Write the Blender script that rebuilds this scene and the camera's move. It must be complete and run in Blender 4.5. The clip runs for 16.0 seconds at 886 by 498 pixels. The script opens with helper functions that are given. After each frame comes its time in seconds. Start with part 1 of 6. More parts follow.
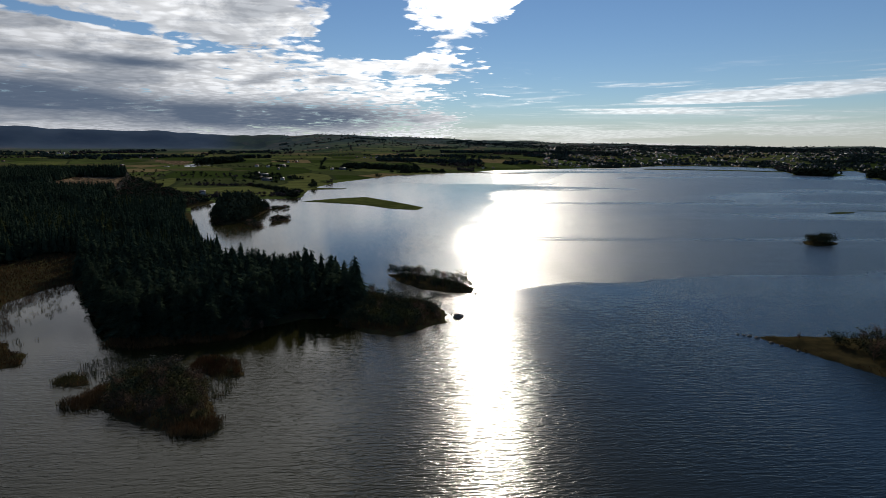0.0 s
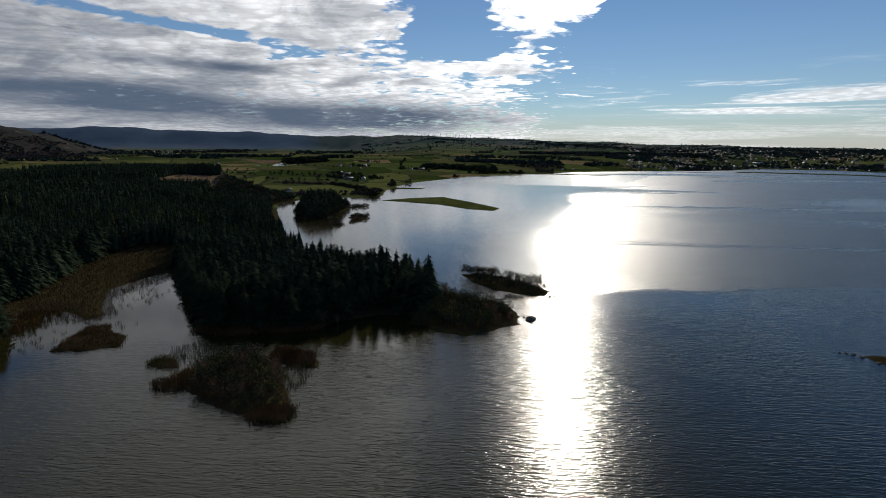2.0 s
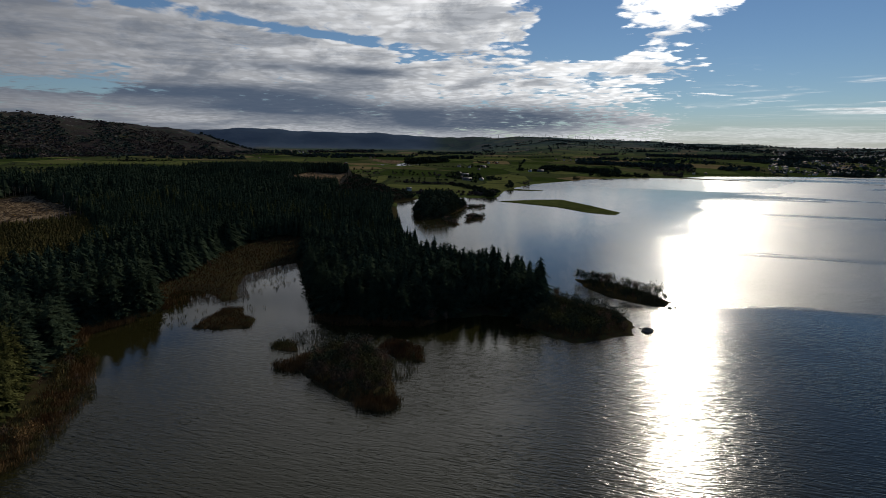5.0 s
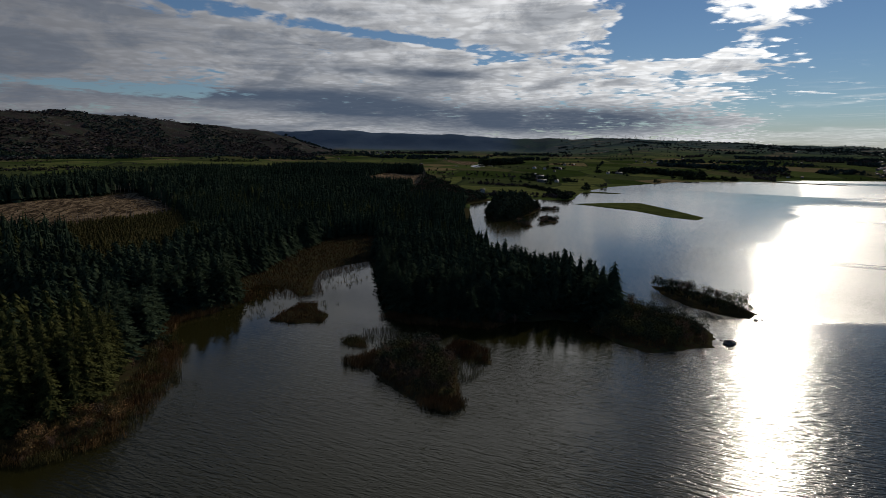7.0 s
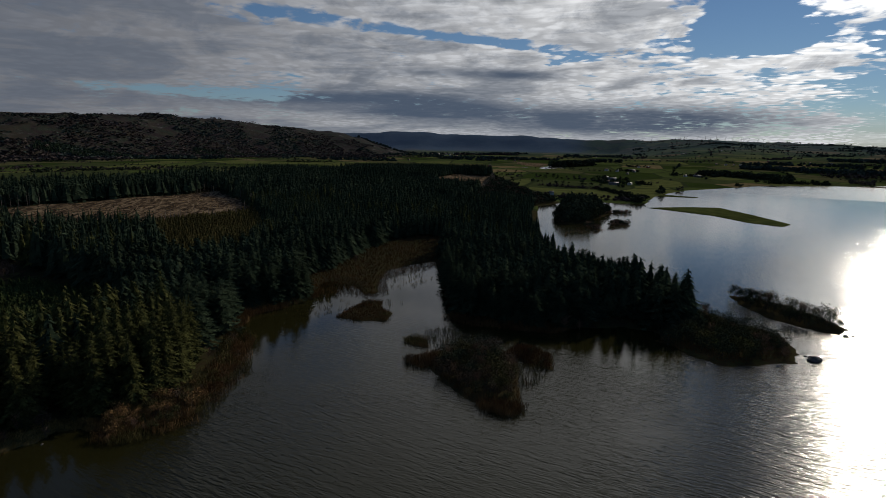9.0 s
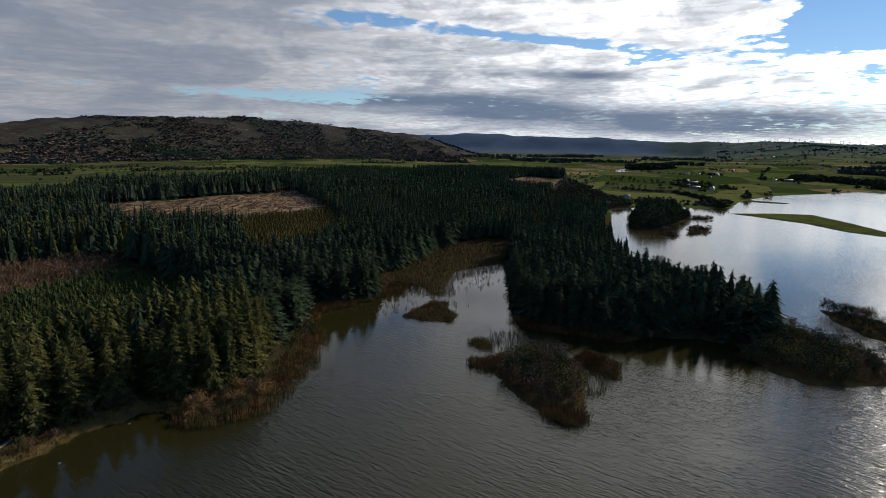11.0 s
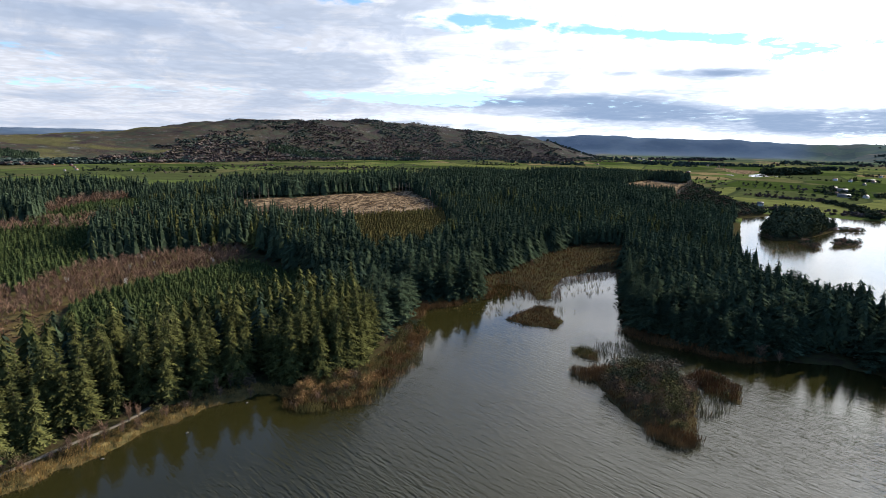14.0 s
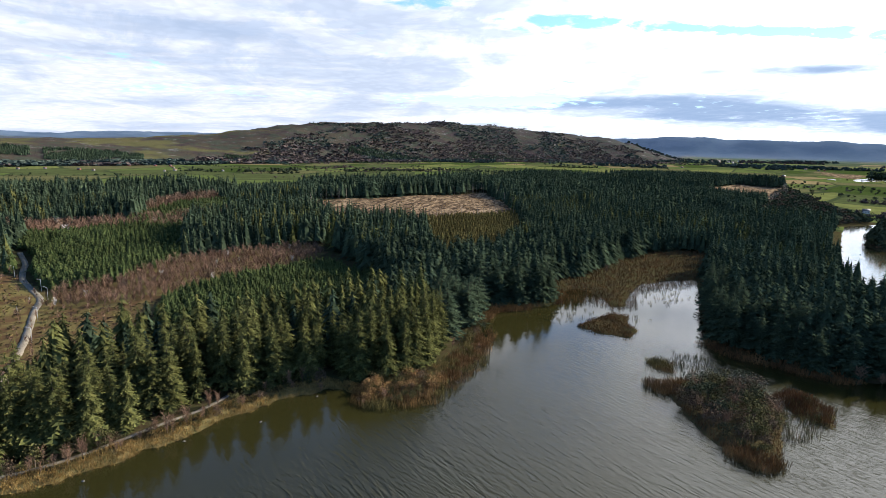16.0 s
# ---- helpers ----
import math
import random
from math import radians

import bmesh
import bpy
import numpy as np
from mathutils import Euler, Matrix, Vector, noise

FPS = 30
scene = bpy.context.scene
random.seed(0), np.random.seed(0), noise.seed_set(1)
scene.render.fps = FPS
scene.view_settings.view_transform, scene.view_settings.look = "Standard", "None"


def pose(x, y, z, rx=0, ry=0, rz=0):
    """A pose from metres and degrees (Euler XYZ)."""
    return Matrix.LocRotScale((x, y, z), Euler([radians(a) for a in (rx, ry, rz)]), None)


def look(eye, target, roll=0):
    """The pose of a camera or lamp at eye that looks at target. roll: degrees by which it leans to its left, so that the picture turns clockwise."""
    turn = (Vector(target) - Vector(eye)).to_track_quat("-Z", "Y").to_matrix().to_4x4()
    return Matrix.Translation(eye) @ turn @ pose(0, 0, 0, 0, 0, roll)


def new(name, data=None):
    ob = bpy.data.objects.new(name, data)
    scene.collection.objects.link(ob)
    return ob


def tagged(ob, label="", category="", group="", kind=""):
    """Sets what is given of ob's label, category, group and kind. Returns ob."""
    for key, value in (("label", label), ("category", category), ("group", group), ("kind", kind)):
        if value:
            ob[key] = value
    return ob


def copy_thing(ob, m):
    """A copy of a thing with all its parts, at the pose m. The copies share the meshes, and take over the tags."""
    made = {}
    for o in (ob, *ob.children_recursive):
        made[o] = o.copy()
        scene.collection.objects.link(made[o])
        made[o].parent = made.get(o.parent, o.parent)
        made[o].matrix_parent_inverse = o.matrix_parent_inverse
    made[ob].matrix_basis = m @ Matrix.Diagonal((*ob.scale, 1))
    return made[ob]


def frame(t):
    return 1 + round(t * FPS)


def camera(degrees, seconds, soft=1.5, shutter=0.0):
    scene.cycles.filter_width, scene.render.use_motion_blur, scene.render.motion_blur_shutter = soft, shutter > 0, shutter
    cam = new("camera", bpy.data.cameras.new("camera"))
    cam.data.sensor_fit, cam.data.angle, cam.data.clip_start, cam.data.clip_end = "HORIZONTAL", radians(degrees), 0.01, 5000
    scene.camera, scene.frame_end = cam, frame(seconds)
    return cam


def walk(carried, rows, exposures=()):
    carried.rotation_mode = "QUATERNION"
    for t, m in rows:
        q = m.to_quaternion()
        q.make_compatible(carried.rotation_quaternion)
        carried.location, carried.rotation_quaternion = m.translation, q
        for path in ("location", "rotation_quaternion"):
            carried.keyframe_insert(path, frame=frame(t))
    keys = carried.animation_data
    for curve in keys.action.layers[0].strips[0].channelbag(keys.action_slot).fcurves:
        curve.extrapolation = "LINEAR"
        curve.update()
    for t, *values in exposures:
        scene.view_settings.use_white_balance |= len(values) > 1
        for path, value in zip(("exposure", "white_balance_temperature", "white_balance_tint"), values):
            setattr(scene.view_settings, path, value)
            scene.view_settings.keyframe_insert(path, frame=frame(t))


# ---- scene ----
# A drone turns over a lake at about 60 m: the sun stands ahead at the start, forest and hill come in at the end.
cam = camera(76.48, 16.0, soft=0.5)
PATH = [
    (0, 0.00, 0.00, 60.00, 0.00, -10.28, 0.19),
    (0.5, 0.20, 0.29, 59.84, 1.99, -10.26, 0.20),
    (1, 0.41, 0.56, 59.69, 3.97, -10.27, 0.26),
    (1.5, 0.61, 0.83, 59.56, 5.88, -10.24, 0.33),
    (2, 0.82, 1.09, 59.45, 7.87, -10.22, 0.40),
    (2.5, 1.02, 1.34, 59.34, 9.95, -10.23, 0.45),
    (3, 1.23, 1.59, 59.25, 11.91, -10.23, 0.54),
    (3.5, 1.43, 1.83, 59.17, 13.83, -10.22, 0.59),
    (4, 1.63, 2.06, 59.10, 15.90, -10.20, 0.65),
    (6.5, 2.62, 3.17, 58.91, 25.40, -10.20, 0.91),
    (7, 2.80, 3.39, 58.90, 27.34, -10.17, 0.89),
    (7.5, 2.99, 3.61, 58.89, 29.18, -10.17, 0.93),
    (8, 3.17, 3.83, 58.89, 30.76, -10.17, 0.95),
    (8.5, 3.34, 4.05, 58.89, 32.39, -10.15, 0.95),
    (9, 3.51, 4.28, 58.90, 34.29, -10.14, 0.99),
    (11.5, 4.26, 5.48, 58.98, 43.35, -10.09, 1.21),
    (12, 4.39, 5.74, 59.00, 45.24, -10.09, 1.28),
    (12.5, 4.51, 6.01, 59.02, 47.28, -10.11, 1.32),
    (13, 4.62, 6.29, 59.04, 49.27, -10.14, 1.33),
    (13.5, 4.72, 6.58, 59.05, 51.13, -10.15, 1.36),
    (14, 4.82, 6.88, 59.07, 53.00, -10.17, 1.40),
    (14.5, 4.90, 7.19, 59.08, 54.77, -10.17, 1.43),
    (15, 4.98, 7.52, 59.09, 56.73, -10.17, 1.42),
    (15.5, 5.04, 7.86, 59.09, 58.76, -10.19, 1.50),
    (16, 5.09, 8.21, 59.09, 60.64, -10.14, 1.42),
]


def aim(x, y, z, yaw, pitch, roll):
    return pose(x, y, z, 90 + pitch, 0, yaw) if roll == 0 else pose(x, y, z, 0, 0, yaw) @ pose(0, 0, 0, 90 + pitch) @ pose(0, 0, 0, 0, 0, roll)


EXPOSURE = [(0, -0.25, 6180, 10), (4, -0.42, 6200, 10), (6.5, -0.7, 6180, 10), (9, -0.72, 6180, 10), (11.5, 0.68, 6250, 10), (12.5, 1.12, 6180, 10), (14.5, 1.62, 6130, 10), (16, 1.8, 6080, 10)]
walk(cam, [(t, aim(*p)) for t, *p in PATH], EXPOSURE)

# ---- sky and sun ----
SUN_AZ, SUN_EL = -4.8, 24.5        # degrees left of +y, and up
SUN = Vector((-math.sin(radians(SUN_AZ)) * math.cos(radians(SUN_EL)), math.cos(radians(SUN_AZ)) * math.cos(radians(SUN_EL)), math.sin(radians(SUN_EL))))
lamp = new("sun", bpy.data.lights.new("sun", "SUN"))
lamp.data.energy, lamp.data.angle, lamp.data.color = 3.5, radians(0.6), (1.0, 0.88, 0.70)
lamp.matrix_world = look((0, 0, 900), Vector((0, 0, 900)) - SUN)


class Nodes:
    """Short hand for node trees."""

    def __init__(self, tree):
        self.t = tree
        tree.nodes.clear()

    def put(self, socket, value):
        if isinstance(value, bpy.types.NodeSocket):
            self.t.links.new(value, socket)
        elif value is not None:
            socket.default_value = value

    def add(self, kind, **values):
        n = self.t.nodes.new(kind)
        for k, v in values.items():
            self.put(n.inputs[k.replace("_", " ")], v)
        return n

    def m(self, op, a, b=None, c=None, clamp=False):
        n = self.t.nodes.new("ShaderNodeMath")
        n.operation, n.use_clamp = op, clamp
        for i, v in enumerate((a, b, c)):
            self.put(n.inputs[i], v)
        return n.outputs[0]

    def step(self, v, lo, hi, a=0.0, b=1.0):
        n = self.t.nodes.new("ShaderNodeMapRange")
        n.interpolation_type = "SMOOTHSTEP"
        for k, x in zip(("Value", "From Min", "From Max", "To Min", "To Max"), (v, lo, hi, a, b)):
            self.put(n.inputs[k], x)
        return n.outputs[0]

    def mix(self, f, a, b, mode="MIX"):
        n = self.t.nodes.new("ShaderNodeMix")
        n.data_type, n.blend_type = "RGBA", mode
        for i, v in ((0, f), (6, a), (7, b)):
            if i and isinstance(v, tuple) and len(v) == 3:
                v = (*v, 1)
            self.put(n.inputs[i], v)
        return n.outputs[2]

    def noise(self, vec, scale, detail=4.0, rough=0.55, warp=0.0):
        n = self.add("ShaderNodeTexNoise", Vector=vec, Scale=scale, Detail=detail, Roughness=rough, Distortion=warp)
        return n.outputs[0]

    def vec(self, x, y, z):
        return self.add("ShaderNodeCombineXYZ", X=x, Y=y, Z=z).outputs[0]

    def ramp(self, f, stops):
        n = self.t.nodes.new("ShaderNodeValToRGB")
        self.put(n.inputs[0], f)
        r = n.color_ramp
        while len(r.elements) < len(stops):
            r.elements.new(0.5)
        for e, (p, c) in zip(r.elements, stops):
            e.position, e.color = p, (*c, 1)
        return n.outputs[0]


def build_sky():
    w = bpy.data.worlds.new("sky")
    scene.world = w
    w.use_nodes = True
    n = Nodes(w.node_tree)
    way = n.add("ShaderNodeTexCoord").outputs["Generated"]
    x, y, z = n.add("ShaderNodeSeparateXYZ", Vector=way).outputs
    el = n.m("MULTIPLY", n.m("ARCSINE", z), 57.2958)
    az = n.m("MULTIPLY", n.m("ARCTAN2", n.m("MULTIPLY", x, -1.0), y), 57.2958)
    air = n.add("ShaderNodeTexSky")
    air.sky_type, air.sun_disc = "NISHITA", False
    air.sun_elevation, air.sun_rotation = radians(SUN_EL), radians(-SUN_AZ)
    air.air_density, air.dust_density, air.ozone_density = 1.0, 0.0, 2.5
    clear = n.mix(1.0, air.outputs[0], (SKY * 0.90, SKY * 0.99, SKY * 1.12), "MULTIPLY")
    # how near the sun a way is, 1 at the sun
    dot = n.add("ShaderNodeVectorMath")
    dot.operation = "DOT_PRODUCT"
    n.put(dot.inputs[0], way), n.put(dot.inputs[1], tuple(SUN))
    near = n.m("MAXIMUM", dot.outputs["Value"], 0.0)
    # the cloud layer is a flat sheet seen from below
    flat = n.m("MAXIMUM", n.m("SQRT", n.m("ADD", n.m("MULTIPLY", x, x), n.m("MULTIPLY", y, y))), 0.02)
    px, py = n.m("MULTIPLY", n.m("DIVIDE", x, flat), 5.7), n.m("MULTIPLY", n.m("DIVIDE", y, flat), 5.7)
    pz = n.m("MULTIPLY", n.m("LOGARITHM", n.m("ADD", n.m("MAXIMUM", z, 0.0), 0.05), 2.71828), 1.9)
    sheet = n.vec(px, py, n.m("ADD", pz, n.m("MULTIPLY", az, 0.012)))
    lift = n.m("ADD", n.m("MAXIMUM", z, 0.0), 0.075)
    deck = n.vec(n.m("DIVIDE", x, lift), n.m("DIVIDE", y, lift), 1.7)
    big = n.noise(sheet, 0.55, 3, 0.5, 0.4)
    mid = n.noise(sheet, 1.9, 4, 0.55, 0.4)
    fine = n.noise(deck, 4.6, 6, 0.62, 0.5)
    cells = n.t.nodes.new("ShaderNodeTexVoronoi")
    cells.feature = "SMOOTH_F1"
    bent = n.mix(0.16, deck, n.add("ShaderNodeTexNoise", Vector=deck, Scale=2.4, Detail=3.0).outputs[1], "LINEAR_LIGHT")
    for key, value in (("Vector", bent), ("Scale", 9.0), ("Randomness", 1.0), ("Smoothness", 0.6)):
        n.put(cells.inputs[key], value)
    puffy = n.step(cells.outputs["Distance"], 0.62, 0.12)
    streak = n.noise(n.vec(n.m("MULTIPLY", az, 0.05), n.m("ADD", n.m("MULTIPLY", el, 0.62), n.m("MULTIPLY", az, 0.025)), 3.0), 1.0, 5, 0.6, 0.6)

    def blob(a, e, ra, re, lean=0.0):
        up = n.m("SUBTRACT", n.m("SUBTRACT", el, e), n.m("MULTIPLY", n.m("SUBTRACT", az, a), lean))
        d = n.m("ADD", n.m("POWER", n.m("DIVIDE", n.m("ABSOLUTE", n.m("SUBTRACT", az, a)), ra), 2.0), n.m("POWER", n.m("DIVIDE", n.m("ABSOLUTE", up), re), 2.0))
        return n.m("EXPONENT", n.m("MULTIPLY", d, -1.0))

    def total(*terms):
        s = terms[0]
        for q in terms[1:]:
            s = n.m("ADD", s, q)
        return s

    def times(v, k):
        return n.m("MULTIPLY", v, k)

    edge = n.m("SUBTRACT", az, times(n.m("MAXIMUM", n.m("SUBTRACT", n.m("MINIMUM", el, 14.5), 8.3), 0.0), 2.4))
    cover = n.m("ADD", n.step(edge, -11.5, 3.5, -0.80, 0.22), n.m("ADD", n.step(az, 12.0, 30.0, 0.0, 0.16), n.step(az, 44.0, 66.0, 0.0, 0.14)))
    # unseen upper sky is thinned to lower the ambient light and darken western water
    cover = n.m("SUBTRACT", cover, n.m("ADD", n.m("MULTIPLY", n.step(el, 15.0, 27.0), n.step(az, 45.0, 75.0, 0.0, 0.95)), n.step(el, 34.0, 60.0, 0.0, 0.8)))
    # the high blobs at 24 and 40 degrees are unseen cloud, added to brighten water
    cover = total(cover, times(blob(-2.2, 15.6, 7.2, 5.2, 0.1), 1.5), times(blob(20, 24, 40.0, 9.0), 0.25), times(blob(12, 40, 17.0, 13.0), 1.0),
                  times(blob(8.0, 11.2, 3.5, 2.0, -0.25), -1.15), times(blob(3.8, 9.7, 3.6, 1.2), -0.62),
                  times(blob(33, 10.4, 10.0, 0.55, 0.10), -0.62), times(blob(22, 8.6, 4.0, 0.45), -0.35), times(blob(47, 20.5, 5.0, 3.4), -0.95),
                  times(blob(50, 11.9, 9.0, 0.7, 0.06), -0.42), times(blob(63.5, 13.6, 4.0, 1.2), -0.6),
                  times(blob(59.5, 4.7, 9.0, 0.55), -0.55), times(blob(84, 4.6, 10.0, 0.9), -0.4), times(blob(92, 6.6, 6.0, 0.6), -0.3))
    puff = total(times(big, 0.75), times(mid, 0.90), times(fine, 0.98), times(puffy, 0.15), -1.40)
    raw = total(cover, puff, n.m("MULTIPLY", n.m("SUBTRACT", streak, 0.5), n.step(el, 12.0, 5.0, 0.3, 0.8)))
    dens = n.step(raw, -0.05, n.step(az, 20.0, 45.0, 0.14, 0.24))
    # thin bands low over the far shore
    lines = n.noise(n.vec(times(az, 0.035), n.m("ADD", times(el, 0.85), times(az, 0.012)), 7.0), 1.0, 6, 0.62, 0.7)
    band = n.m("MULTIPLY", n.step(lines, 0.50, 0.62), n.m("MULTIPLY", n.m("MINIMUM", times(blob(-27, 4.3, 20.0, 1.9), 1.5), 1.0), n.step(az, -2.0, -8.0)))
    wisp = n.m("MULTIPLY", n.step(n.noise(n.vec(times(az, 0.22), times(el, 1.7), 9.0), 1.0, 6, 0.65), 0.56, 0.66), blob(-4, 5.0, 6.0, 1.4))
    bar = n.m("MULTIPLY", n.step(n.noise(n.vec(times(az, 0.05), times(el, 1.1), 5.0), 1.0, 5, 0.6), 0.42, 0.6), n.m("MULTIPLY", n.step(el, 3.4, 1.8), n.step(az, 4.0, -3.0)))
    dens = n.m("MAXIMUM", n.m("MAXIMUM", dens, times(bar, 0.4)), n.m("MAXIMUM", times(band, 0.75), wisp))
    # thick parts are grey below, thin rims are white
    under = n.noise(n.vec(times(px, 0.7), times(py, 0.7), n.m("ADD", times(pz, 1.3), 4.0)), 1.6, 6, 0.62, 0.5)
    grey = n.step(total(times(n.m("SUBTRACT", raw, 0.25), 0.5), times(n.m("SUBTRACT", under, 0.5), 1.5), times(n.m("SUBTRACT", fine, 0.5), -0.7), times(n.m("SUBTRACT", streak, 0.5), 0.8)), -0.10, 0.28)
    dark = total(blob(44, 4.7, 13.0, 0.75, -0.035), times(blob(17, 2.8, 14.0, 1.4), 1.3), times(blob(34, 3.9, 7.0, 0.9), 0.9), times(blob(21, 9.8, 5.0, 0.9, 0.12), 0.3), times(blob(29, 7.2, 4.5, 0.6), 0.6), times(blob(38, 3.4, 9.0, 0.5), 0.6), times(blob(36, 7.3, 5.0, 0.5), 0.5), times(blob(26, 7.0, 4.0, 0.5), 0.5), times(blob(82, 10, 12.0, 1.0, 0.05), 0.5), times(blob(92, 7.5, 9.0, 0.6), 0.4))
    dark = n.m("MULTIPLY", n.m("MINIMUM", dark, 1.0), n.step(n.m("ADD", mid, times(fine, 0.6)), 0.45, 0.95, 0.75, 1.1))
    grey = n.m("MAXIMUM", times(grey, 0.72), dark, clamp=True)
    grey = n.m("MULTIPLY", grey, n.step(el, 20.0, 13.0, 0.35, 1.0))
    grey = n.m("MULTIPLY", grey, n.step(near, 0.985, 0.95, 0.12, 1.0))
    glow = total(times(n.m("POWER", near, 2.0), 0.3), times(n.m("POWER", near, 6.0), 2.2), times(n.m("POWER", near, 60.0), 7.0))
    lit = n.mix(1.0, (0.425, 0.43, 0.445), n.vec(n.m("ADD", 1.0, times(glow, 1.05)), n.m("ADD", 1.0, glow), n.m("ADD", 1.0, times(glow, 0.88))), "MULTIPLY")
    away_sun = n.step(az, 34.0, 68.0, 1.0, 0.60)
    lit = n.mix(1.0, lit, n.vec(away_sun, away_sun, n.m("ADD", 0.03, n.m("MULTIPLY", away_sun, 0.98))), "MULTIPLY")
    grain = n.m("ADD", 1.0, n.m("MULTIPLY", n.step(az, 38.0, 60.0, 1.0, 0.45), n.m("SUBTRACT", n.step(total(times(fine, 0.8), times(puffy, -0.34), times(streak, 0.25)), 0.18, 0.72, 1.22, 0.76), 1.0)))
    lit = n.mix(1.0, lit, n.vec(grain, grain, grain), "MULTIPLY")
    cloud = n.mix(n.m("MULTIPLY", grey, n.step(az, 38.0, 62.0, 0.88, 0.84)), lit, (0.125, 0.155, 0.205))
    cloud = n.mix(times(dark, 0.7), cloud, (0.085, 0.12, 0.18))
    cloud = n.mix(1.0, cloud, (CLOUD, CLOUD, CLOUD), "MULTIPLY")
    # pale air along the horizon
    haze = n.m("MULTIPLY", n.m("POWER", n.step(el, 5.0, 0.0), 1.6), n.step(az, 6.0, -4.0, 0.15, 0.6))
    clear = n.mix(haze, clear, (0.55, 0.545, 0.53))
    out = n.mix(dens, clear, cloud)
    bg = n.add("ShaderNodeBackground", Color=out, Strength=1.0)
    n.t.links.new(bg.outputs[0], n.add("ShaderNodeOutputWorld").inputs[0])


SKY, CLOUD = 0.066, 1.12
build_sky()


# ---- materials ----
def material(name, rough=0.8, spec=0.3):
    mat = bpy.data.materials.new(name)
    mat.use_nodes = True
    n = Nodes(mat.node_tree)
    b = n.add("ShaderNodeBsdfPrincipled", Roughness=rough)
    b.inputs["Specular IOR Level"].default_value = spec
    n.t.links.new(b.outputs[0], n.add("ShaderNodeOutputMaterial").inputs[0])
    return mat, n, b


def place(n):
    return n.add("ShaderNodeNewGeometry").outputs["Position"]


def plain(name, a, b, scale=2.0, rough=0.85, spec=0.25, bump=0.0, vary="piece", amount=0.35):
    """Two tones by noise, with light and dark pieces."""
    mat, n, bs = material(name, rough, spec)
    p = place(n)
    f = n.step(n.noise(p, scale, 5, 0.6), 0.32, 0.68)
    col = n.mix(f, a, b)
    if vary == "piece":
        r = n.add("ShaderNodeNewGeometry").outputs["Random Per Island"]
    else:
        r = n.add("ShaderNodeObjectInfo").outputs["Random"]
    v = n.m("ADD", 1.0 - amount / 2, n.m("MULTIPLY", r, amount))
    v = n.m("MULTIPLY", v, n.step(n.noise(p, scale * 0.13, 3), 0.3, 0.7, 0.82, 1.18))
    col = n.mix(1.0, col, n.vec(v, v, v), "MULTIPLY")
    n.put(bs.inputs["Base Color"], col)
    if bump:
        n.put(bs.inputs["Normal"], n.add("ShaderNodeBump", Strength=0.6, Distance=bump, Height=n.noise(p, scale * 3, 4)).outputs[0])
    return mat


